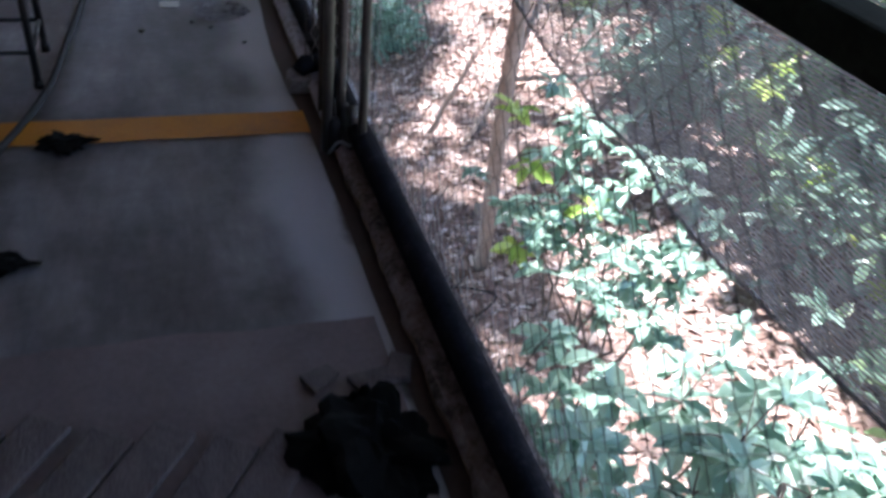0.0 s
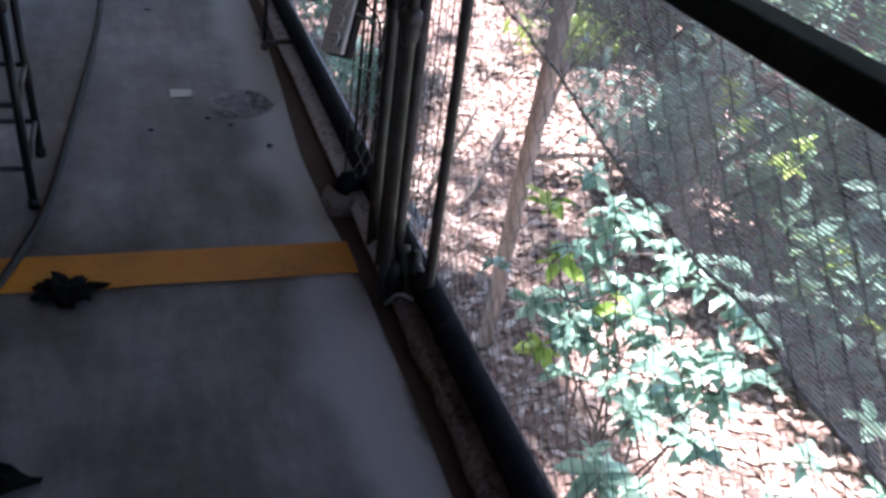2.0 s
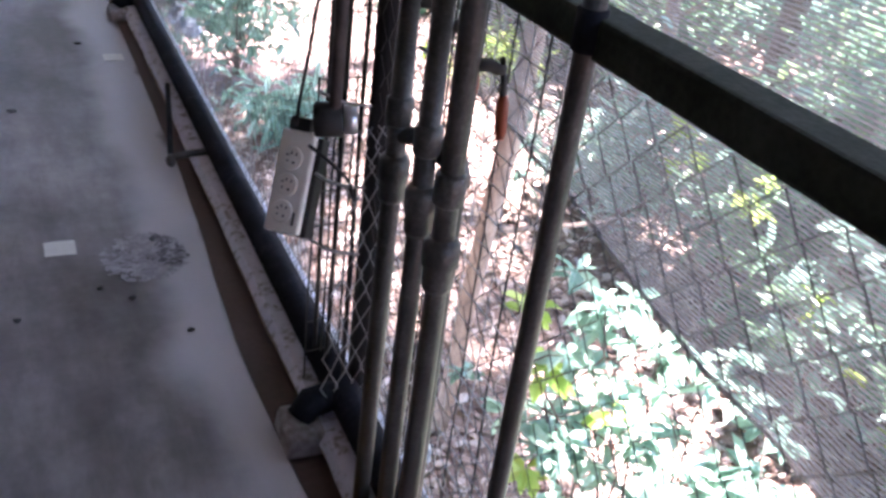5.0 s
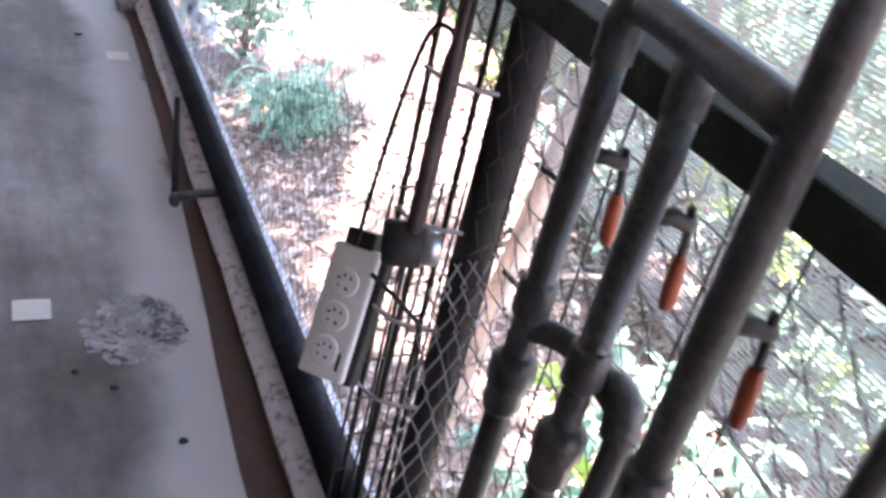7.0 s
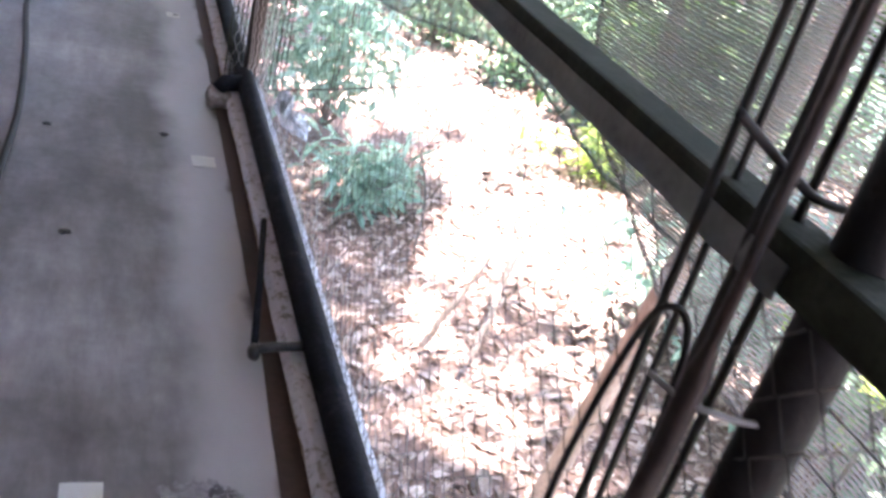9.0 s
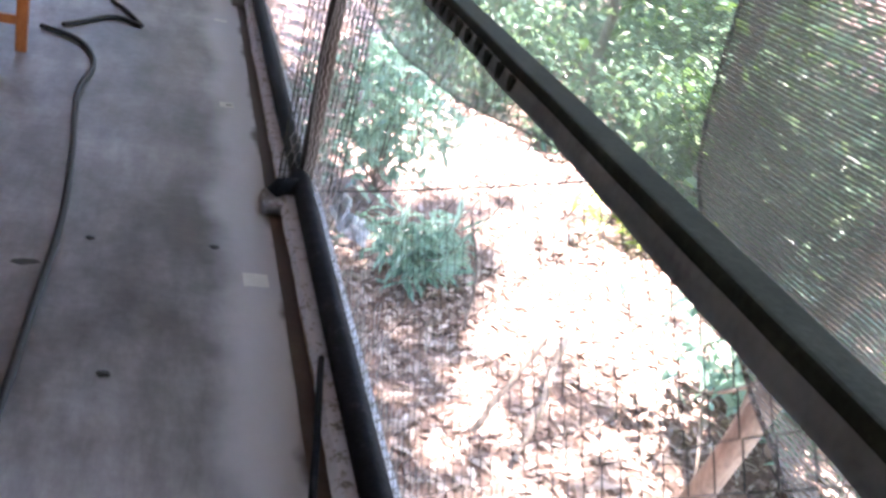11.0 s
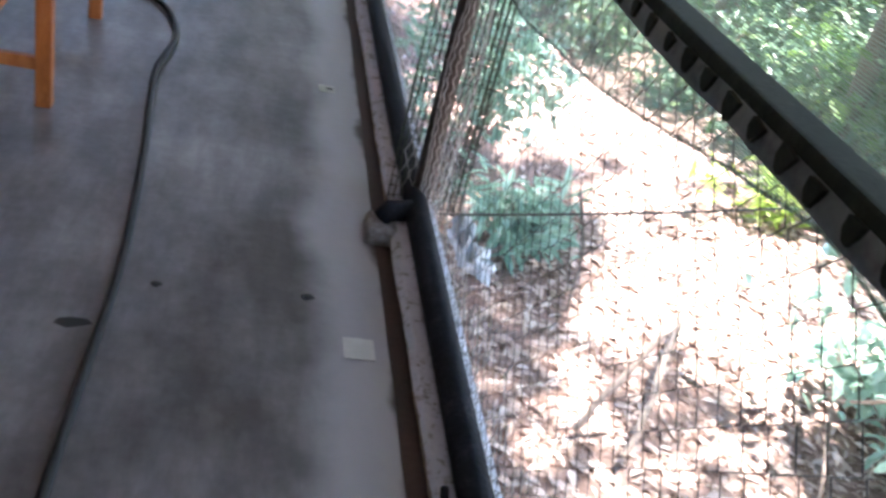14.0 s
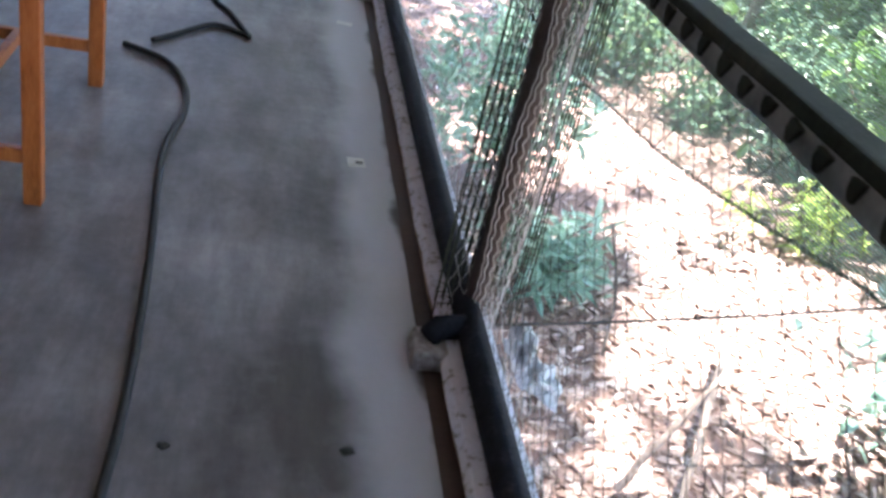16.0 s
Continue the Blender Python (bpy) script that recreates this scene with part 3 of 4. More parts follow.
part("flat_bar", box(bmesh.new(), (0.108, -0.032, 0.12), (0.122, -0.027, 1.14), 0.001), M_BARK, bars, "pale tan flat bar along the post")
for a, b in [((0.272, 3.924, 1.102), (0.272, 3.827, 1.097)), ((0.272, 3.93, 0.911), (0.272, 3.828, 0.918)), ((0.272, 3.931, 0.722), (0.272, 3.837, 0.728))]:
    a, b = Vector(a) - bars.location, Vector(b) - bars.location
    part("clip", tube(bmesh.new(), [a, a.lerp(b, 0.5) + Vector((0, 0, 0.003)), b], 0.0048, 7), M_RUBBER, bars, "short black clip on the mesh", True)


def wire_panel(name, label, x0, x1, y, z0, z1, pitch_x, pitch_z, lean):
    """A leftover strip of welded wire tied to a post."""
    ob = thing(name, label, "wire panel", "wire panels", at=(x0, y, 0))
    bm = bmesh.new()
    nx, nz = int((x1 - x0) / pitch_x), int((z1 - z0) / pitch_z)
    for layer in ((0, 1) if y > 6 else (0,)):
        oy = 0.045 * layer
        for i in range(nx + 1):
            x = i * pitch_x + 0.008 * layer
            tube(bm, [(x + 0.006 * noise.noise(Vector((i, z0 + (z1 - z0) * k / 6 * 3, layer))), oy + lean * x + 0.008 * noise.noise(Vector((i, k, layer + 4))), z0 + (z1 - z0) * k / 6) for k in range(7)], 0.0026, 4, False)
        for j in range(nz + 1):
            z = z0 + j * pitch_z + 0.01 * layer
            tube(bm, [(0, oy, z), ((x1 - x0) / 2, oy + lean * (x1 - x0) / 2 + 0.006, z - 0.004), (x1 - x0, oy + lean * (x1 - x0), z - 0.01)], 0.0018, 4, False)
    tagged(part("welded_wire", bm, M_RAIL if y > 6 else M_GRID, ob), kind="stuff")
    bm = bmesh.new()
    n, step = int((x1 - x0) / 0.022) - 1, 0.042
    for i in range(n):
        x = 0.02 + i * 0.022
        pts = []
        for k in range(int((z1 - z0) / step)):
            z = z0 + k * step
            sway = 0.03 * noise.noise(Vector((z * 2.2, y, 1))) + 0.008 * noise.noise(Vector((i * 1.3, k * 0.8, y)))
            pts.append((x * (0.75 + 0.35 * noise.noise(Vector((z * 1.6, y, 5)))) + sway + (0.011 if (k + i) % 2 else -0.011), (-0.035 if y > 6 else -0.145) + lean * x + 0.01 * noise.noise(Vector((i, k * 0.5, 2))), z))
        tube(bm, pts, 0.0016 if y > 6 else 0.0019, 3, False)
    if y > 6:
        for i in range(8):
            pts = []
            for k in range(int((z1 - z0 + 0.1) / 0.024)):
                z = z0 - 0.1 + k * 0.024
                a = math.pi * (i + 0.5 * (k % 2)) / 7
                w = 0.045 + 0.01 * noise.noise(Vector((z * 3, 4, 1)))
                pts.append((0.13 - w * math.cos(a) + 0.012 * noise.noise(Vector((z * 4, i * 0.1, 2))), -0.05 - 0.03 * math.sin(a), z))
            tube(bm, pts, 0.0021, 4, False)
    tagged(part("loose_mesh", bm, M_WIREPALE, ob), "pale slack chain-link strip", kind="stuff")
    return ob


wire_panel("wire_panel", "dark welded wire strip tied upright at the post", 0.105, 0.285, 4.03, 0.05, 0.82, 0.042, 0.085, 0.1)
wire_panel("wire_panel", "dark welded wire strip tied upright at the far post", 0.085, 0.35, 7.27, 0.0, 1.35, 0.020, 0.07, 0.1)

mesh_panel = thing("wire_panel", "welded wire mesh with pale cross wires beside the pipes", "wire panel", "wire panels", at=(0.232, 3.36, 0))
for i in range(12):
    y = 0.05 * i
    part("bar_wire", tube(bmesh.new(), [(0.006 * noise.noise(Vector((i, k, 3))), y + 0.010 * noise.noise(Vector((i * 0.7, k * 0.8, 9))), 0.06 + 1.08 * k / 8) for k in range(9)], 0.0022 if i % 2 else 0.0014, 5), M_GRID if i % 2 else M_WIREPALE, mesh_panel, "", True)
for j in range(19):
    z = 0.10 + 0.056 * j
    part("cross_wire", tube(bmesh.new(), [(-0.003, -0.02, z + 0.006 * noise.noise(Vector((j, 1, 1)))), (-0.004, 0.28, z + 0.01 * noise.noise(Vector((j, 5, 1)))), (-0.003, 0.57, z + 0.006 * noise.noise(Vector((j, 8, 1))))], 0.0015, 5), M_WIREPALE, mesh_panel, "", True)

strip = thing("socket_strip", "cream three-way socket strip with a black back box", "socket strip")
sx = Vector((0.056, -0.055, 0.006)).normalized()
sy = Vector((0.057, 0.080, 0.190))
sy = (sy - sx * sy.dot(sx)).normalized()
sz = sx.cross(sy)
strip.matrix_world = Matrix.Translation((0.048, 4.008, 0.602)) @ Matrix((sx, sy, sz)).transposed().to_4x4()
part("face_plate", box(bmesh.new(), (-0.039, -0.108, -0.012), (0.039, 0.108, 0.008), 0.006), M_WHITEPL, strip, "cream plastic face")
part("back_box", box(bmesh.new(), (-0.030, -0.112, -0.05), (0.048, 0.100, -0.0125), 0.004), M_RUBBER, strip, "black back box")
part("plug", box(bmesh.new(), (-0.024, 0.106, -0.03), (0.026, 0.135, 0.012), 0.006), M_RUBBER, strip, "black plug")
for k in range(3):
    yk = 0.048 - k * 0.056
    so = part("socket", tube(bmesh.new(), [(-0.004, yk, 0.0078), (-0.004, yk, 0.0112), (-0.004, yk, 0.0125)], [0.0245, 0.024, 0.0222], 24), M_WHITEPL, strip)
    for hx, hy, w, h in [(a * 0.95, b * 0.95, c * 0.72, d * 0.72) for a, b, c, d in ((-0.014, 0.006, 0.008, 0.0045), (-0.005, 0.011, 0.0045, 0.008), (0.007, 0.009, 0.0045, 0.008), (0.003, -0.010, 0.0075, 0.0065), (-0.012, -0.007, 0.005, 0.005))]:
        part("slot", box(bmesh.new(), (hx - w / 2, yk + hy - h / 2, 0.0115), (hx + w / 2, yk + hy + h / 2, 0.0132)), M_INK, so)
part("switch", box(bmesh.new(), (0.022, -0.09, 0.0075), (0.0265, -0.062, 0.0095)), M_INK, strip, "black rocker switch")

jb = thing("cable_gland", "black round gland with a bright steel band", "cable gland", at=(0.118, 3.965, 0.755))
gm = Vector((0.9, -0.35, 0.1)).normalized()
part("body", tube(bmesh.new(), [gm * -0.04, gm * -0.035, gm * 0.018, gm * 0.02], [0.03, 0.036, 0.036, 0.03], 18), M_RUBBER, jb, "", True)
part("band", tube(bmesh.new(), [gm * 0.018, gm * 0.022, gm * 0.045, gm * 0.047], [0.026, 0.031, 0.031, 0.026], 18), M_STEEL, jb, "bright steel band", True)
for k, (r, pts) in enumerate((
        ([0.0135] * 8 + [0.0065] * 11, [(0.116, 3.955, 0.76), (0.118, 3.957, 1.0), (0.122, 3.96, 1.4), (0.13, 3.965, 2.75)]),
        (0.0042, [(0.05, 4.0, 0.73), (0.07, 4.03, 0.80), (0.087, 4.05, 0.863), (0.101, 4.05, 0.971), (0.118, 4.05, 1.046), (0.136, 4.045, 1.064), (0.155, 4.04, 1.05), (0.16, 4.03, 1.015), (0.15, 4.01, 0.95), (0.135, 3.99, 0.86), (0.122, 3.97, 0.79)]),
        (0.004, [(0.07, 3.97, 0.70), (0.12, 3.93, 0.66), (0.155, 3.93, 0.6), (0.17, 3.94, 0.4), (0.165, 3.93, 0.12)]))):
    tagged(part("cable", tube(bmesh.new(), arc(pts, 6), r, 8), M_CONDUIT if k == 0 else M_RUBBER, None, "", True), "black electric cable hanging beside the post", "cable", "post cables")

# ---- shade nets ----
def net(name, label, material, pts, top, x, bulge):
    """A hanging cloth with a sagging lower hem; pts are (y, z) along the hem, top gives its upper edge at each y."""
    ob = thing(name, label, "shade net", "shade nets")
    hem = arc([(0, y, z) for y, z in pts], 8)
    rows = 26
    V, F = [], []
    for i, h in enumerate(hem):
        for j in range(rows + 1):
            f = j / rows
            z = h.z + (top(h.y) - h.z) * f
            V.append((x + bulge * math.sin(f * math.pi) + 0.05 * noise.noise(Vector((h.y * 1.3, z * 0.8, 2))) + 0.018 * noise.noise(Vector((h.y * 6, z * 2, 5))), h.y, z))
    for i in range(len(hem) - 1):
        for j in range(rows):
            a = i * (rows + 1) + j
            F.append((a, a + rows + 1, a + rows + 2, a + 1))
    sheet("cloth", V, F, material, ob, True)
    bm = bmesh.new()
    tube(bm, [V[i * (rows + 1)] for i in range(len(hem))], 0.007, 6)
    part("hem", bm, material, ob, "rolled hem", True)
    return ob


net("shade_net", "grey-brown translucent shade net hanging outside", M_NET, [(-2.5, -0.1), (0.5, 0.08), (1.84, 0.11), (2.5, 0.065), (2.75, 0.08), (2.9, 0.137), (3.2, 0.145), (3.6, 0.175), (4.0, 0.225), (4.4, 0.285), (4.7, 0.33), (5.07, 0.40), (5.27, 0.485), (5.5, 0.585), (5.7, 0.72), (5.87, 0.95), (5.97, 1.4)], lambda y: 2.75 - 0.95 * min(1.0, max(0.0, (y - 3.2) / 0.8)), 1.0, 0.03)
net("shade_net", "green translucent shade net hanging further along", M_NETGREEN, [(5.05, 0.53), (5.3, 0.53), (5.7, 0.53), (6.1, 0.56), (6.5, 0.56), (6.8, 0.51), (7.2, 0.445), (8.1, 0.26), (9.0, 0.14), (10.0, 0.08), (12.5, 0.05), (15.5, 0.05)], lambda y: 1.8, 1.04, 0.03)

# ---- floor things ----
hose = thing("floor_cable", "long black rubber cable lying on the cement floor", "cable")
part("run", tube(bmesh.new(), arc([(-1.0, 3.3, 0.014), (-0.85, 3.87, 0.014), (-0.78, 4.6, 0.014), (-0.727, 5.30, 0.014), (-0.70, 5.75, 0.014), (-0.69, 6.27, 0.014), (-0.68, 6.78, 0.014), (-0.712, 7.4, 0.014), (-0.765, 8.07, 0.014), (-0.735, 8.45, 0.014), (-0.77, 8.72, 0.014), (-0.87, 8.935, 0.014), (-1.05, 9.05, 0.014)], 8), 0.0125, 10), M_RUBBER, hose, "", True)
part("loop", tube(bmesh.new(), arc([(-0.95, 9.15, 0.012), (-0.866, 9.27, 0.012), (-0.72, 9.48, 0.012), (-0.58, 9.42, 0.012), (-0.548, 9.39, 0.012), (-0.575, 9.47, 0.012), (-0.66, 9.7, 0.012), (-0.75, 9.9, 0.012), (-0.82, 10.5, 0.012)], 8), 0.012, 10), M_RUBBER, hose, "", True)


def note(x, y, w, h, turn, ink=False):
    ob = thing("paper_note", "small white paper on the cement floor" + (" with a dark mark" if ink else ""), "paper", "paper notes", at=(x, y, 0.002))
    ob.rotation_euler = (0, 0, radians(turn))
    V, F = [], []
    for i in range(5):
        for j in range(5):
            V.append((w * (i / 4 - 0.5), h * (j / 4 - 0.5), 0.001 + 0.004 * abs(noise.noise(Vector((i * 0.6 + x, j * 0.6, y))))))
    for i in range(4):
        for j in range(4):
            a = i * 5 + j
            F.append((a, a + 5, a + 6, a + 1))
    p = sheet("leaf", V, F, M_PAPER, ob)
    so = p.modifiers.new("thick", "SOLIDIFY")
    so.thickness = 0.0008
    if ink:
        part("mark", box(bmesh.new(), (-0.003, -0.016, 0.006), (0.024, 0.0, 0.007)), M_INK, ob, "dark mark")
    return ob


note(-0.385, 4.862, 0.086, 0.082, 0)
note(-0.040, 6.513, 0.084, 0.088, 1)
note(-0.090, 8.238, 0.066, 0.075, 4, True)
note(-0.085, 9.86, 0.08, 0.06, -8)


def flat_blob(bm, cx, cy, rx, ry, z, seed, n=16):
    vs = [bm.verts.new((cx + rx * math.cos(a) * k, cy + ry * math.sin(a) * k, z)) for a, k in [(2 * math.pi * i / n, 1 + 0.5 * noise.noise(Vector((i * 0.9, seed, 0)))) for i in range(n)]]
    bm.faces.new(vs)


stain = thing("spatter_stain", "dried whitish spatter with dark chips on the floor", "stain", kind="structure", at=(-0.16, 4.765, 0.0))
bm = bmesh.new()
for i in range(330):
    a, r = random.uniform(0, 6.28), math.sqrt(random.random())
    flat_blob(bm, 0.12 * r * math.cos(a), 0.14 * r * math.sin(a), random.uniform(0.003, 0.015), random.uniform(0.003, 0.013), 0.0015 + i * 0.00001, i, 9)
part("spatter", bm, M_DROP, stain)
bm = bmesh.new()
for i in range(46):
    a, r = random.uniform(-1.5, 1.5), math.sqrt(random.random())
    flat_blob(bm, 0.035 + 0.075 * r * math.cos(a), 0.02 + 0.10 * r * math.sin(a), random.uniform(0.004, 0.017), random.uniform(0.003, 0.008), 0.0052 + i * 0.00001, i + 50, 9)
part("dark_smear", bm, M_CHIP, stain, "dark purple-grey smear")
bm = bmesh.new()
for i in range(10):
    box(bm, (-0.005, -0.003, 0), (0.005, 0.003, 0.005), 0, pose(random.uniform(0.0, 0.13), random.uniform(-0.12, 0.12), 0.002, random.uniform(-20, 20), random.uniform(-20, 20), random.uniform(0, 360)))
tagged(part("chips", bm, M_CHIP, stain), "dark chips", kind="stuff")
for x, y, r in ((-0.513, 4.516, 0.010), (-0.223, 4.556, 0.010), (-0.10, 4.367, 0.011), (-0.476, 5.939, 0.018), (-0.173, 6.724, 0.016), (-0.579, 6.703, 0.014), (-0.30, 4.62, 0.007)):
    bm = bmesh.new()
    lump(bm, (0, 0, 0.003), (r, r * 0.8, 0.004), 0.3, x * 10, 2)
    ob = tagged(part("dropping", bm, M_INK), "small dark crumb on the cement floor", "crumb", "floor crumbs")
    ob.location = (x, y, 0)
bm = bmesh.new()
flat_blob(bm, -0.75, 6.505, 0.045, 0.022, 0.002, 3, 7)
tagged(part("dark_stain", bm, M_INK), "dark oil stain on the cement floor", "stain", kind="structure")
bm = bmesh.new()
flat_blob(bm, -0.95, 6.26, 0.05, 0.016, 0.002, 5)
tagged(part("dark_stain", bm, M_INK), "dark oil stain on the cement floor", "stain", kind="structure")

rag = thing("rag", "black crumpled rag lying on the yellow line", "rag", at=(-0.77, 3.475, 0))
bm = bmesh.new()
lump(bm, (0, 0, 0.016), (0.055, 0.05, 0.018), 0.4, 4, 4)
for v in bm.verts:
    a = math.atan2(v.co.y, v.co.x)
    k = 1 + 0.3 * max(0.0, math.sin(7 * a + 0.6)) ** 2 + 0.2 * max(0.0, math.sin(13 * a))
    v.co.x, v.co.y, v.co.z = v.co.x * k, v.co.y * k, max(0.0, v.co.z)
part("cloth", bm, M_BIN, rag)


def table():
    t = thing("table", "orange-brown varnished wooden table with stretchers", "table", at=(-1.08, 7.68, 0))
    W, D, s = -0.54, 0.925, 0.026
    for x in (0, W):
        for y in (0, D):
            part("leg", box(bmesh.new(), (x - s, y - s, 0), (x + s, y + s, 0.72), 0.005), M_WOOD, t)
    part("centre_stretcher", box(bmesh.new(), (W / 2 - 0.016, 0.014, 0.14), (W / 2 + 0.016, D - 0.014, 0.18), 0.004), M_WOOD, t)
    for y in (0, D):
        part("end_stretcher", box(bmesh.new(), (W + s, y - 0.014, 0.13), (-s, y + 0.014, 0.175), 0.004), M_WOOD, t)
    for x in (0, W):
        part("apron", box(bmesh.new(), (x - 0.012, s, 0.63), (x + 0.012, D - s, 0.72), 0.003), M_WOOD, t)
    part("tabletop", box(bmesh.new(), (W - 0.07, -0.07, 0.721), (0.07, D + 0.07, 0.75), 0.006), M_WOOD, t)
    return t


table()


def stool():
    c = thing("stool", "black metal stool with thin tube legs", "stool", at=(-0.875, 3.96, 0))
    for x, y in ((0, 0), (-0.36, 0), (0, 0.36), (-0.36, 0.36)):
        dx, dy = (-0.03 if x == 0 else 0.03), (0.03 if y == 0 else -0.03)
        lg = part("leg", tube(bmesh.new(), [(x, y, 0.005), (x + dx, y + dy, 0.62)], 0.0135, 10), M_BLKMETAL, c, "", True)
        part("foot_cap", tube(bmesh.new(), [(x, y, 0.0), (x, y, 0.03)], 0.017, 10), M_RUBBER, lg, "", True)
    for z in (0.13, 0.33):
        k = z / 0.62 * 0.03
        for a, b in (((-k, k), (-0.36 + k, k)), ((-k, 0.36 - k), (-0.36 + k, 0.36 - k)), ((-k, k), (-k, 0.36 - k)), ((-0.36 + k, k), (-0.36 + k, 0.36 - k))):
            part("rung", tube(bmesh.new(), [(*a, z), (*b, z)], 0.009, 8), M_BLKMETAL, c, "", True)
    part("seat", box(bmesh.new(), (-0.35, 0.01, 0.60), (-0.01, 0.35, 0.635), 0.012), M_BLKMETAL, c)
    return c


stool()

# ---- forest ground, litter ----
GZ = -3.35


def ground_z(x, y):
    return GZ + 0.10 * math.sin(x * 0.5 + 0.3 * y) + 0.12 * noise.noise(Vector((x * 0.35, y * 0.35, 0))) + max(0.0, x - 9) * 0.10


V, F = [], []
gx = [-30, -12, -5] + [0.0 + 0.4 * i for i in range(40)] + [18, 24, 40, 90, 300]
gy = [-200, -60, -20, -8] + [-4 + 0.4 * i for i in range(70)] + [26, 32, 45, 90, 300]
for x in gx:
    for y in gy:
        V.append((x, y, ground_z(x, y) if abs(x) < 50 and abs(y) < 60 else GZ + max(0, min(x, 50) - 9) * 0.1))
for i in range(len(gx) - 1):
    for j in range(len(gy) - 1):
        a = i * len(gy) + j
        F.append((a, a + len(gy), a + len(gy) + 1, a + 1))
tagged(sheet("ground", V, F, M_GROUND, None, True), "brown forest soil below the raised floor", "ground", kind="structure")
rng = np.random.default_rng(7)


def on_ground(x0, x1, y0, y1, lift=0.008):
    def place(n):
        x, y = rng.uniform(x0, x1, n), rng.uniform(y0, y1, n)
        z = np.array([ground_z(a, b) for a, b in zip(x, y)]) + rng.uniform(0.0, lift, n)
        return np.stack([x, y, z], 1)
    return place


v1, f1 = leaves(17000, rng, on_ground(0.4, 8.5, 3.0, 14.5), 0.165, 0.36, 0, 1.0)
v2, f2 = leaves(15000, rng, on_ground(0.4, 16, 2.0, 26), 0.19, 0.36, 0, 1.0)
tagged(sheet("leaf_litter", np.concatenate([v1, v2]), np.concatenate([f1, f2 + len(v1)]), M_LITTER), "dry brown fallen leaves covering the ground", "leaf litter", kind="stuff")


# ---- trees and shrubs ----
def limb(bm, a, b, r0, r1, wob=0.08, n=7, seed=0):
    a, b = Vector(a), Vector(b)
    L = (b - a).length
    pts = [a.lerp(b, i / n) + Vector((noise.noise(Vector((i * 0.6, seed, 1))), noise.noise(Vector((i * 0.6, seed, 7))), 0)) * wob * L * (0 if i in (0,) else 1) * 0.5 for i in range(n + 1)]
    tube(bm, pts, [r0 + (r1 - r0) * i / n for i in range(n + 1)], 9)
    return pts


# Ground ellipses (x, y, rx, ry) kept sunlit by gaps in the unseen canopy.
LIT = [(5.3, 13.9, 1.6, 3.6), (4.9, 17.2, 2.3, 2.7), (4.7, 10.7, 0.5, 0.8), (3.9, 5.6, 1.25, 2.0), (3.0, 3.2, 2.3, 2.4), (3.5, 11.9, 0.5, 0.8), (6.5, 4.0, 1.5, 1.3), (9.2, 6.6, 1.6, 1.5), (7.5, 16.5, 1.5, 1.2), (1.85, 4.9, 0.8, 0.95), (4.6, 7.25, 0.6, 0.6), (6.5, 9.2, 1.0, 0.9), (8.9, 16.2, 1.0, 1.0), (8.0, 12.4, 0.8, 0.8), (10.2, 19.0, 1.4, 1.2), (7.6, 19.8, 1.1, 1.0), (7.0, 11.6, 0.6, 0.6), (7.0, 17.4, 1.1, 1.1), (8.6, 9.0, 1.3, 1.2), (7.4, 5.6, 1.2, 1.0), (6.6, 20.0, 2.0, 1.6), (11.0, 14.0, 1.2, 1.4)]


DAPPLED = [(3.1, 9.9, 1.7, 1.5), (3.7, 7.5, 0.9, 0.9), (2.3, 14.2, 0.9, 1.5), (2.4, 16.5, 2.0, 1.5)]


def canopy_place(n):
    """Points of the high canopy, added out of view; its gaps are placed to let the sun's patches through."""
    out = []
    while len(out) < n:
        x, y, z = rng.uniform(-1, 24), rng.uniform(-6, 32), rng.uniform(5.0, 8.5)
        if len(out) < 14000:
            x, y = rng.uniform(-2, 9), rng.uniform(-2, 21)
        k = (z - GZ) / SUN_DIR.z
        px, py = x - SUN_DIR.x * k, y - SUN_DIR.y * k
        inside = min(((px - a) / rx) ** 2 + ((py - b) / ry) ** 2 for a, b, rx, ry in LIT)
        if inside < 1 + 0.5 * noise.noise(Vector((px * 1.5, py * 1.5, 0))) and rng.random() > 0.03:
            continue
        if min(((px - a) / rx) ** 2 + ((py - b) / ry) ** 2 for a, b, rx, ry in DAPPLED) < 1 and rng.random() < 0.72:
            continue
        if len(out) > 14000 and noise.noise(Vector((x * 0.9, y * 0.9, z * 0.5))) < -0.36:
            continue
        out.append((x, y, z))
    return np.array(out)


def tree(label, base, top, r0, r1, bark, branches, seed, leaf_n=0, sway=0.05):
    t = thing("tree", label, "tree", "forest trees", at=base)
    bm = bmesh.new()
    o = Vector(base)
    pts = limb(bm, (0, 0, -0.1), Vector(top) - o, r0, r1, sway, 12, seed)
    part("trunk", bm, bark, t, "", True)
    for k, (h, dx, dy, dz, r) in enumerate(branches):
        bm = bmesh.new()
        p = pts[int(h * 12)]
        limb(bm, p, p + Vector((dx, dy, dz)), r, r * 0.4, 0.12, 7, seed + k + 3)
        part("limb", bm, bark, t, "", True)
    if leaf_n:
        c = Vector(top) - o
        v, f = leaves(leaf_n, rng, lambda n: np.stack([rng.normal(c.x, 1.1, n), rng.normal(c.y, 1.1, n), rng.normal(c.z - 0.3, 0.7, n)], 1), 0.22, 0.45, 0.3)
        sheet("crown", v, f, M_CANOPY, t)
    return t


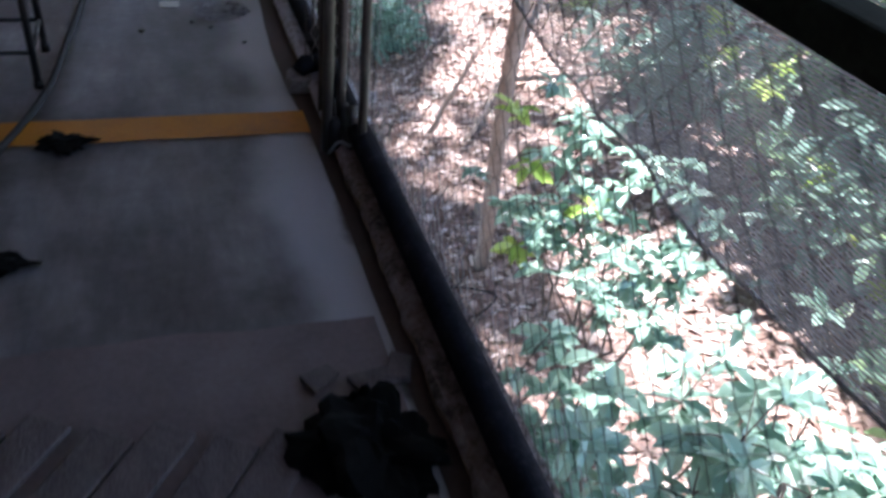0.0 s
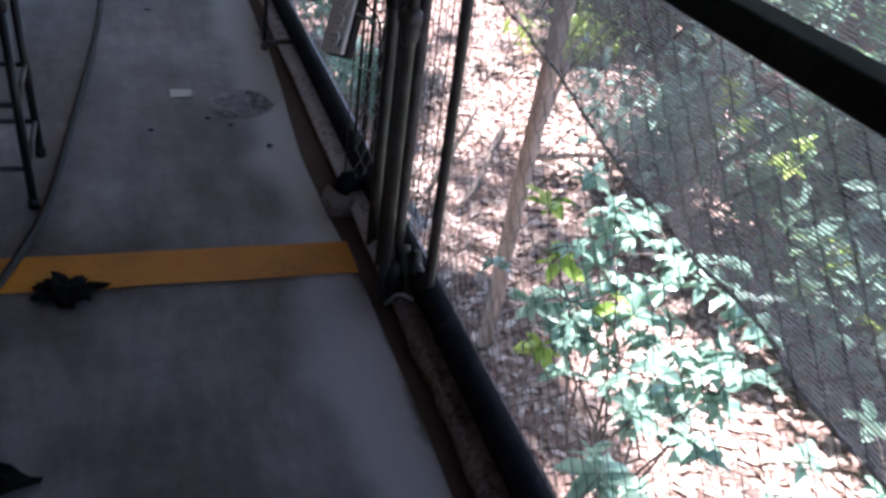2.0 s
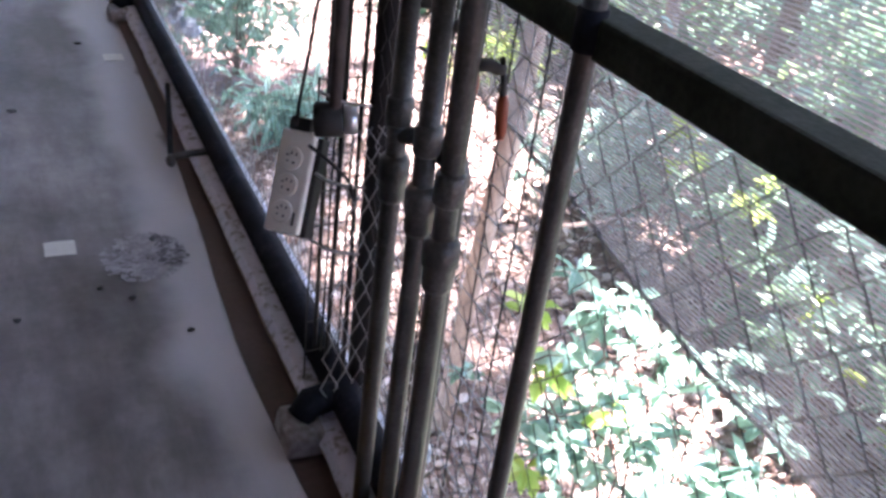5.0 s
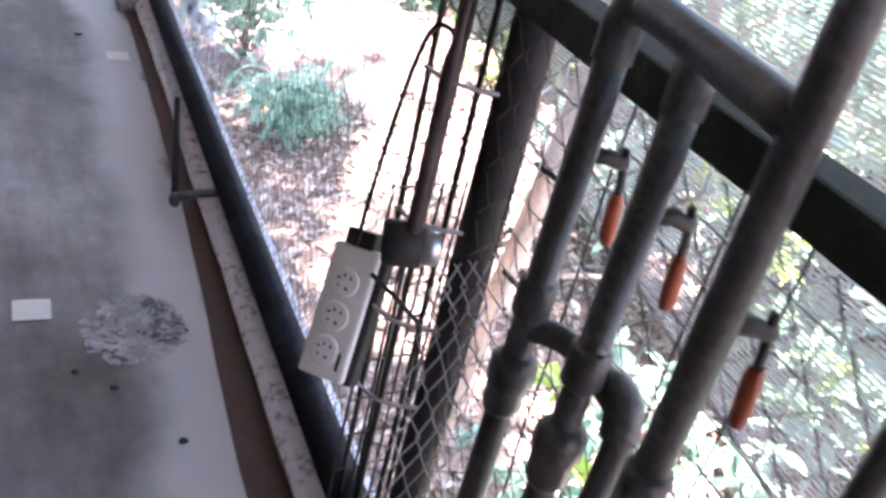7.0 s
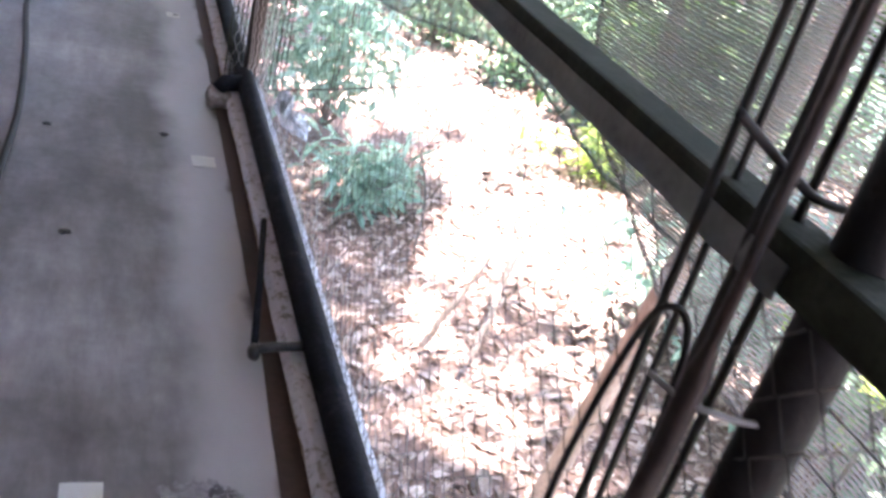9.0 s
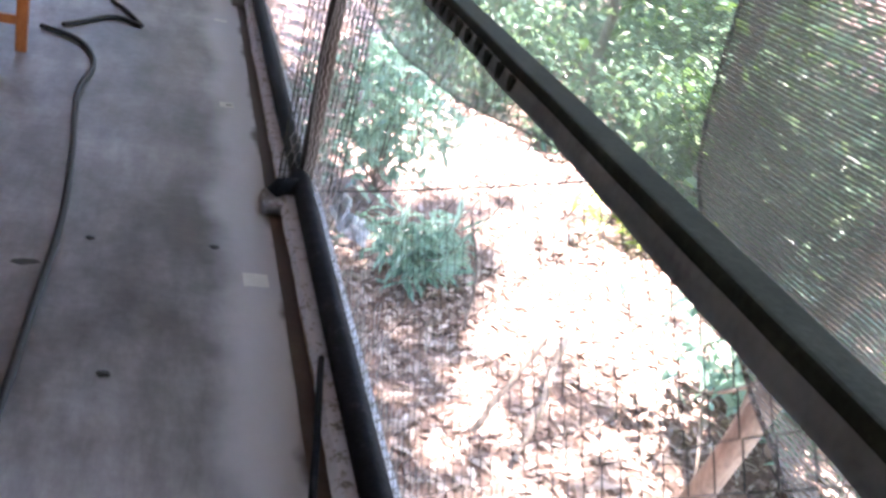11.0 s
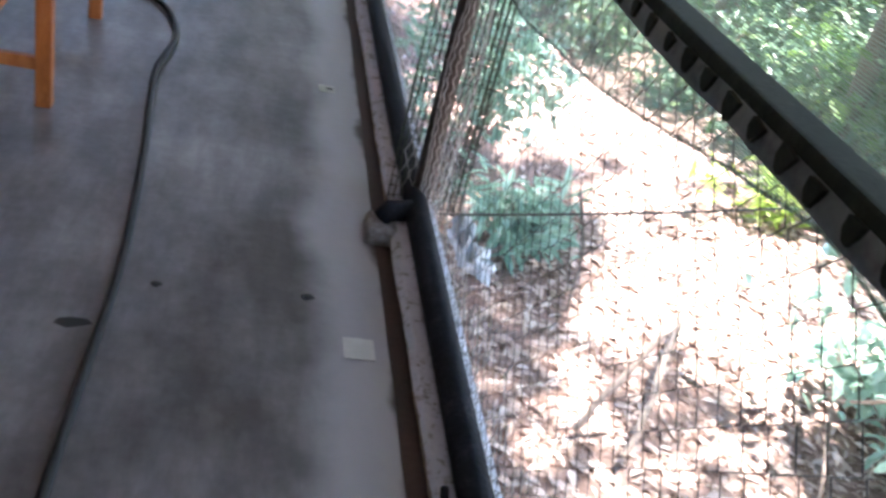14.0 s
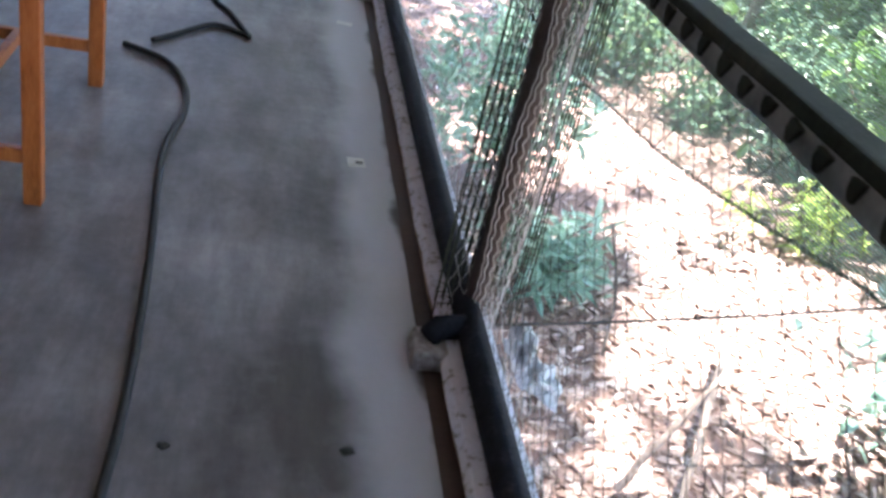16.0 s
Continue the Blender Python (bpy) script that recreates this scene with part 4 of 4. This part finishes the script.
tree("slender tan tree trunk rising from the leaf litter", (2.28, 7.2, -3.3), (1.28, 4.5, 5.6), 0.068, 0.045, M_BARK, [(0.25, 0.9, -0.3, 0.15, 0.022), (0.29, 0.35, 0.25, 0.8, 0.03), (0.8, 0.8, 0.6, 1.0, 0.03)], 2, 260, 0.012)
tree("thin grey-brown tree among the shrubs", (5.8, 9.9, -3.3), (6.6, 10.9, 6.0), 0.09, 0.05, M_BARK, [(0.3, 0.6, -0.5, 0.9, 0.03), (0.5, -0.6, 0.5, 0.9, 0.03)], 5, 260)
tree("dark forest tree trunk behind the net", (7.8, 15.5, -3.3), (7.5, 15.8, 6.3), 0.17, 0.10, M_BARKDK, [(0.55, 1.2, 0.5, 1.2, 0.05)], 8, 260)
tree("dark forest tree trunk behind the net", (9.2, 11.5, -3.1), (9.4, 11.2, 6.4), 0.2, 0.11, M_BARKDK, [(0.5, -0.8, 0.5, 1.2, 0.05)], 11, 260)
tree("thin grey-brown tree among the shrubs", (6.9, 18.6, -3.2), (7.3, 19.0, 6.1), 0.1, 0.06, M_BARKDK, [(0.4, 0.7, -0.3, 0.8, 0.03)], 14, 260)
tree("thin grey-brown tree among the shrubs", (8.2, 6.0, -3.2), (8.6, 5.6, 6.2), 0.12, 0.07, M_BARKDK, [(0.4, 0.5, 0.6, 0.9, 0.03)], 17, 260)
v, f = leaves(36000, rng, canopy_place, 0.46, 0.55, 0.3)
tagged(sheet("forest_canopy", v, f, M_CANOPY), "unseen high leaf canopy, its gaps placed to cast sun patches", "tree canopy", kind="stuff")


def shrub(label, base, tips, material, n, length, width, spread, seed, stem_r=0.012, droop=0.15):
    """A shrub: stems to each tip, whorls of leaves round the tips and along the stems."""
    s = thing("shrub", label, "shrub", "shrubs", at=base)
    o = Vector(base)
    P = []
    for k, tp in enumerate(tips):
        bm = bmesh.new()
        pts = limb(bm, (0, 0, 0), Vector(tp) - o, stem_r, stem_r * 0.45, 0.14, 8, seed + k)
        part("stem", bm, M_BARKDK, s, "", True)
        for i in range(n):
            f = 1 - abs(rng.normal(0, 0.22))
            q = pts[max(2, min(8, int(f * 8)))]
            P.append(q + Vector(rng.normal(0, spread, 3)) * Vector((1, 1, 0.7)).length * 0.6)
    P = np.array(P)
    v, fc = leaves(len(P), rng, lambda m: P, length, width, droop)
    tagged(sheet("foliage", v, fc, material, s), kind="stuff")
    return s


def tips_round(c, r, n, h):
    return [(c[0] + r[0] * rng.normal(0, 0.55), c[1] + r[1] * rng.normal(0, 0.55), c[2] + h * rng.uniform(-0.5, 0.5)) for _ in range(n)]


def rosette_shrub(label, base, tips, material, young, twigs, per, length, width, reach, seed, stem_r=0.013):
    """A shrub whose twigs end in whorls of broad leaves; young counts the tips with fresh yellow-green whorls."""
    s = thing("shrub", label, "shrub", "shrubs", at=base)
    o = Vector(base)
    old_p, old_a, new_p, new_a = [], [], [], []
    for k, tp in enumerate(tips):
        bm = bmesh.new()
        pts = limb(bm, (0, 0, 0), Vector(tp) - o, stem_r, stem_r * 0.4, 0.16, 8, seed + k)
        ends = [pts[-1]]
        for j in range(twigs):
            a = pts[int(rng.integers(5, 9))]
            b = a + Vector((rng.normal(0, reach), rng.normal(0, reach), rng.uniform(-0.2, 0.9) * reach))
            tube(bm, [a, a.lerp(b, 0.5) + Vector((0, 0, 0.02)), b], [stem_r * 0.4, stem_r * 0.3, stem_r * 0.22], 6)
            ends.append(b)
        part("stem", bm, M_BARKDK, s, "", True)
        for j, e in enumerate(ends):
            P, A = (new_p, new_a) if k < young and j < 2 else (old_p, old_a)
            turn = rng.uniform(0, 6.28)
            for q in range(per):
                P.append(e + Vector((0, 0, rng.uniform(-0.05, 0.015))))
                A.append(turn + 2.4 * q + rng.normal(0, 0.15))
    for name, P, A, m in (("foliage", old_p, old_a, material), ("young_foliage", new_p, new_a, M_LEAFYOUNG)):
        if P:
            v, fc = leaves(len(P), rng, lambda n: np.array(P), length, width, 0.1, 0.35, lambda n: np.array(A))
            tagged(sheet(name, v, fc, m, s), kind="stuff")
    return s


rosette_shrub("pale green broad-leaved shrub with whorled leaves below the fence", (2.2, 5.0, -3.3), [(1.62, 5.3, -0.80), (1.70, 5.25, -1.15), (1.95, 5.35, -0.85), (2.2, 5.4, -1.0), (2.45, 5.3, -1.1), (2.05, 5.0, -1.25), (2.5, 4.9, -1.15), (2.7, 4.6, -1.3), (2.25, 4.7, -1.45), (2.45, 4.4, -1.4), (1.95, 4.5, -1.6)], M_LEAFBLUE, 2, 6, 9, 0.145, 0.46, 0.17, 3)
rosette_shrub("pale sunlit broad-leaved shrub below the fence", (2.9, 3.7, -3.3), tips_round((2.7, 3.4, -1.8), (0.6, 0.6), 7, 0.7), M_LEAFBLUE, 0, 4, 9, 0.16, 0.5, 0.22, 23)
rosette_shrub("pale sunlit broad-leaved shrub below the fence", (2.1, 2.5, -3.3), tips_round((1.9, 2.6, -1.35), (0.6, 0.5), 10, 0.7), M_LEAFBLUE, 0, 5, 9, 0.15, 0.52, 0.22, 33)
rosette_shrub("pale green bush close below the fence", (1.2, 3.2, -3.3), tips_round((1.15, 3.2, -1.35), (0.25, 0.35), 6, 0.6), M_LEAFBLUE, 0, 4, 8, 0.16, 0.5, 0.16, 38)
shrub("bluish fern-like bush on the leaf litter", (2.65, 13.1, -3.3), tips_round((2.65, 13.0, -2.95), (0.95, 0.7), 14, 0.35), M_LEAFBLUE, 26, 0.36, 0.2, 0.17, 43)
shrub("tall mint-green bush beside the fence", (2.5, 15.0, -3.3), tips_round((2.5, 15.0, -1.7), (0.9, 1.1), 15, 1.8), M_LEAFBLUE, 60, 0.24, 0.4, 0.28, 53)
shrub("bluish green bush in the shade", (5.9, 10.7, -3.3), tips_round((5.95, 10.7, -2.8), (0.55, 0.5), 9, 0.6), M_LEAFBLUE, 40, 0.26, 0.4, 0.2, 63)
shrub("drooping yellow-green fern at the edge of the sunlit ground", (6.5, 14.4, -3.3), tips_round((6.4, 14.2, -2.7), (1.0, 0.3), 9, 0.35), M_LEAFYOUNG, 34, 0.26, 0.2, 0.14, 67)
for base, tips in (((5.1, 7.6, -3.3), [(5.0, 7.4, -1.65), (5.05, 7.3, -1.45), (5.2, 7.7, -1.9)]), ((5.2, 6.2, -3.3), [(5.05, 6.4, -2.2), (5.2, 6.5, -2.1)]), ((7.0, 9.8, -3.3), [(7.0, 9.6, -2.6), (7.0, 9.5, -2.2), (7.2, 9.9, -2.4)]), ((5.2, 8.4, -3.3), [(5.0, 8.3, -1.35), (5.1, 8.6, -1.6)]), ((5.2, 5.2, -3.3), [(5.1, 5.0, -2.7), (5.3, 5.4, -2.6)])):
    rosette_shrub("yellow-green sunlit shrub behind the shade net", base, tips, M_LEAF, 3, 5, 9, 0.17, 0.40, 0.2, base[1] * 7)
for k in range(46):
    x, y = (rng.uniform(4.4, 15), rng.uniform(2, 26)) if k < 30 else (rng.uniform(4.2, 8.5), rng.uniform(2.5, 8.5))
    h = rng.uniform(1.0, 2.4)
    sx0, sy0 = x - SUN_DIR.x * h / SUN_DIR.z, y - SUN_DIR.y * h / SUN_DIR.z
    if min(((sx0 - a) / (rx * 1.2)) ** 2 + ((sy0 - b) / (ry * 1.2)) ** 2 for a, b, rx, ry in LIT[:4]) < 1 or (x < 5.6 and 5.8 < y < 13.5):
        continue
    z = ground_z(x, y)
    shrub("leafy green understorey bush", (x, y, z), tips_round((x, y, z + h), (0.9, 0.9), 9, 1.3), M_LEAF if k % 3 else M_LEAFBLUE, 55, 0.26, 0.42, 0.3, 70 + k)


for x, y, h in ((6.3, 7.3, 1.9), (7.2, 8.7, 2.2), (7.0, 6.1, 1.8), (8.3, 7.6, 2.4), (6.4, 3.4, 1.7), (8.7, 15.6, 2.2), (8.2, 18.6, 2.4), (8.8, 13.2, 2.2), (6.6, 21.2, 2.2), (4.4, 21.6, 2.0)):
    shrub("leafy dark green understorey bush", (x, y, ground_z(x, y)), tips_round((x, y, ground_z(x, y) + h * 0.8), (0.9, 0.9), 12, 1.6), M_LEAF, 60, 0.26, 0.42, 0.32, x * 10, 0.02)


for x, y, h in ((6.7, 18.3, 1.5), (7.5, 16.8, 1.6), (5.6, 20.0, 1.8), (8.4, 15.0, 1.8), (7.8, 18.7, 2.0), (8.3, 17.2, 2.2)):
    shrub("bright leafy green bush beyond the sunlit ground", (x, y, ground_z(x, y)), tips_round((x, y, ground_z(x, y) + h * 0.7), (0.8, 0.8), 12, h * 0.9), M_LEAF, 55, 0.2, 0.45, 0.3, x * 13, 0.018)


for k in range(20):
    x, y = rng.uniform(5.5, 17), rng.uniform(15, 29)
    if x < 8 and y < 21:
        x += 3.5
    z, h = ground_z(x, y), rng.uniform(2.0, 4.2)
    shrub("tall leafy green bush at the forest's edge", (x, y, z), tips_round((x, y, z + h * 0.7), (1.3, 1.3), 12, h * 0.9), M_CANOPY if k % 2 else M_LEAF, 60, 0.34, 0.45, 0.45, 170 + k, 0.03)


def log(label, a, b, r, seed):
    bm = bmesh.new()
    limb(bm, a, b, r, r * 0.6, 0.05, 9, seed)
    return tagged(part("fallen_branch", bm, M_BARK, None, "", True), label, "branch", "fallen branches")


log("bare brown fallen branch on the leaf litter", (4.3, 11.9, -3.22), (2.9, 9.6, -3.24), 0.045, 1)
log("thin pale stick leaning over the leaf litter", (5.6, 11.4, -2.6), (4.6, 9.4, -3.3), 0.025, 4)
log("bare brown fallen branch on the leaf litter", (2.55, 9.95, -3.3), (3.15, 10.17, -2.27), 0.035, 7)
tagged(part("stay_wire", tube(bmesh.new(), arc([(0.21, 7.24, 0.03), (0.52, 7.24, 0.075), (1.0, 7.24, 0.16), (1.06, 7.24, 0.17), (1.50, 7.24, 0.26)], 5), 0.0045, 6), M_GRID, None, "", True), "dark stay wire stretched outside the fence", "wire")

for x, y, z, k in ((0.40, 7.12, -0.06, 0.75), (0.31, 3.78, 0.0, 0.35)):
    bag = thing("plastic_sheet", "crumpled grey-white plastic sheet caught outside the fence", "plastic sheet", "plastic sheets", at=(x, y, z))
    bm = bmesh.new()
    lump(bm, (0, 0, 0), (0.06 * k, 0.09 * k, 0.06 * k), 0.5, x * 7 + y, 3)
    lump(bm, (-0.06 * k, 0.10 * k, 0.05 * k), (0.04 * k, 0.12 * k, 0.08 * k), 0.5, y, 3)
    part("sheet", bm, M_BAG, bag)

# ---- start of the walkway: patched floor, boards and a bag ----
bm = bmesh.new()
n = 50
top = [bm.verts.new((-3.9 + 3.92 * i / n, 2.42 + 0.02 * noise.noise(Vector((i * 0.4, 2, 2))), 0.004)) for i in range(n + 1)]
bot = [bm.verts.new((-3.9 + 3.92 * i / n, -2.9, 0.004)) for i in range(n + 1)]
for i in range(n):
    bm.faces.new((bot[i], bot[i + 1], top[i + 1], top[i]))
tagged(part("floor_patch", bm, M_PATCH), "paler cement screed patch on the floor", "floor patch", kind="structure")
for k in range(6):
    b = box(bmesh.new(), (-0.05, -0.75, 0.0), (0.05, 0.0, 0.016), 0.004)
    ob = tagged(part("board", b, M_BOARD), "grey weathered thin board lying on the floor", "board", "loose boards")
    ob.matrix_world = pose(-0.86 + 0.125 * k, 2.17 - 0.035 * k + 0.03 * (k % 2), 0.005, 0, 0, -33)
bag = thing("bin_bag", "black crumpled plastic bag beside the kerb", "bag", at=(-0.085, 1.95, 0.0))
bm = bmesh.new()
lump(bm, (0, 0, 0.03), (0.125, 0.15, 0.042), 0.45, 2.2, 4)
for v in bm.verts:
    v.co += v.co.normalized() * 0.012 * noise.noise(v.co * 34)
    v.co.z = max(v.co.z, 0.0)
part("bag", bm, M_BIN, bag)
bm = bmesh.new()
lump(bm, (0.01, 0.125, 0.03), (0.035, 0.045, 0.022), 0.5, 5.1, 3)
part("knot", bm, M_BIN, bag, "twisted neck of the bag")
for x, y, w, d, turn, tilt in ((-0.035, 2.165, 0.10, 0.075, 24, 7), (0.03, 2.20, 0.055, 0.09, -15, -6), (-0.16, 2.20, 0.08, 0.05, 40, 3)):
    bm = bmesh.new()
    box(bm, (-w / 2, -d / 2, 0.0), (w / 2, d / 2, 0.018), 0.004)
    for v in bm.verts:
        v.co += Vector((noise.noise(v.co * 25 + Vector((x * 9, 0, 0))), noise.noise(v.co * 25 + Vector((0, y * 9, 4))), 0)) * 0.02
    ob = tagged(part("broken_slab", bm, M_BOARD), "broken brown cement piece lying beside the black bag", "cement piece", "broken cement pieces")
    ob.matrix_world = pose(x, y, 0.006, tilt, 0, turn)
rag = thing("rag", "black rag lying on the cement floor", "rag", at=(-0.90, 2.79, 0))
bm = bmesh.new()
lump(bm, (0, 0, 0.012), (0.075, 0.04, 0.014), 0.5, 9, 3)
for v in bm.verts:
    v.co.z = max(v.co.z, 0.0)
part("cloth", bm, M_BIN, rag)
tagged(part("bent_wire", tube(bmesh.new(), arc([(0.215, 2.40, 0.085), (0.25, 2.385, 0.09), (0.27, 2.25, 0.165), (0.262, 2.235, 0.15), (0.255, 2.31, 0.055), (0.21, 2.33, 0.05)], 5), 0.003, 6), M_RUBBER, None, "", True), "black bent wire hooked on the fence's bottom tube", "wire")

# arching stem and sticks below the fence
def stick(label, pts, r, material=M_BARKDK):
    return tagged(part("stick", tube(bmesh.new(), arc(pts, 6), r, 7), material, None, "", True), label, "branch", "fallen branches")


stick("thin arching bare stem below the fence", [(2.25, 2.75, -3.3), (2.2, 2.9, -2.4), (2.35, 3.1, -1.9), (2.7, 3.15, -1.8), (3.1, 3.0, -1.85), (3.5, 2.8, -2.1)], 0.014)
stick("thin leaning twig in the leaf litter", [(5.2, 11.0, -3.25), (5.0, 10.2, -2.9), (4.9, 9.6, -2.4)], 0.018, M_BARK)
stick("thin leaning twig in the leaf litter", [(2.9, 11.6, -3.25), (3.2, 12.4, -3.0), (3.3, 13.2, -2.7)], 0.016)
stick("thin leaning twig in the leaf litter", [(2.6, 7.0, -3.25), (2.9, 7.4, -3.1), (3.5, 7.6, -3.0)], 0.016, M_BARK)
for px, py, a, l in ((4.6, 10.6, 20, 0.42), (4.1, 11.0, -50, 0.36), (2.6, 8.2, 70, 0.4), (3.4, 8.8, 10, 0.36)):
    bm = bmesh.new()
    n = 8
    rows = [[bm.verts.new((l * (i / n - 0.5), 0.16 * l * k * math.sin(math.pi * min(0.97, i / n + 0.03)), 0.05 * math.sin(math.pi * i / n) + 0.03 * k * k)) for k in (-1, 0, 1)] for i in range(n + 1)]
    for q, w in zip(rows, rows[1:]):
        for k in (0, 1):
            bm.faces.new((q[k], q[k + 1], w[k + 1], w[k]))
    ob = tagged(part("large_dry_leaf", bm, M_BARK), "large curled brown dry leaf on the litter", "leaf", "large dry leaves")
    ob.modifiers.new("thick", "SOLIDIFY").thickness = 0.004
    ob.matrix_world = pose(px, py, ground_z(px, py) + 0.05, 0, 8, a)
bm = box(bmesh.new(), (-0.011, -0.16, 0.0), (0.011, 0.16, 0.004), 0.001)
ob = tagged(part("plastic_strip", bm, M_PAPER), "narrow white plastic strip lying on the cement floor", "plastic strip")
ob.matrix_world = pose(-1.215, 7.06, 0.001, 0, 0, -2)
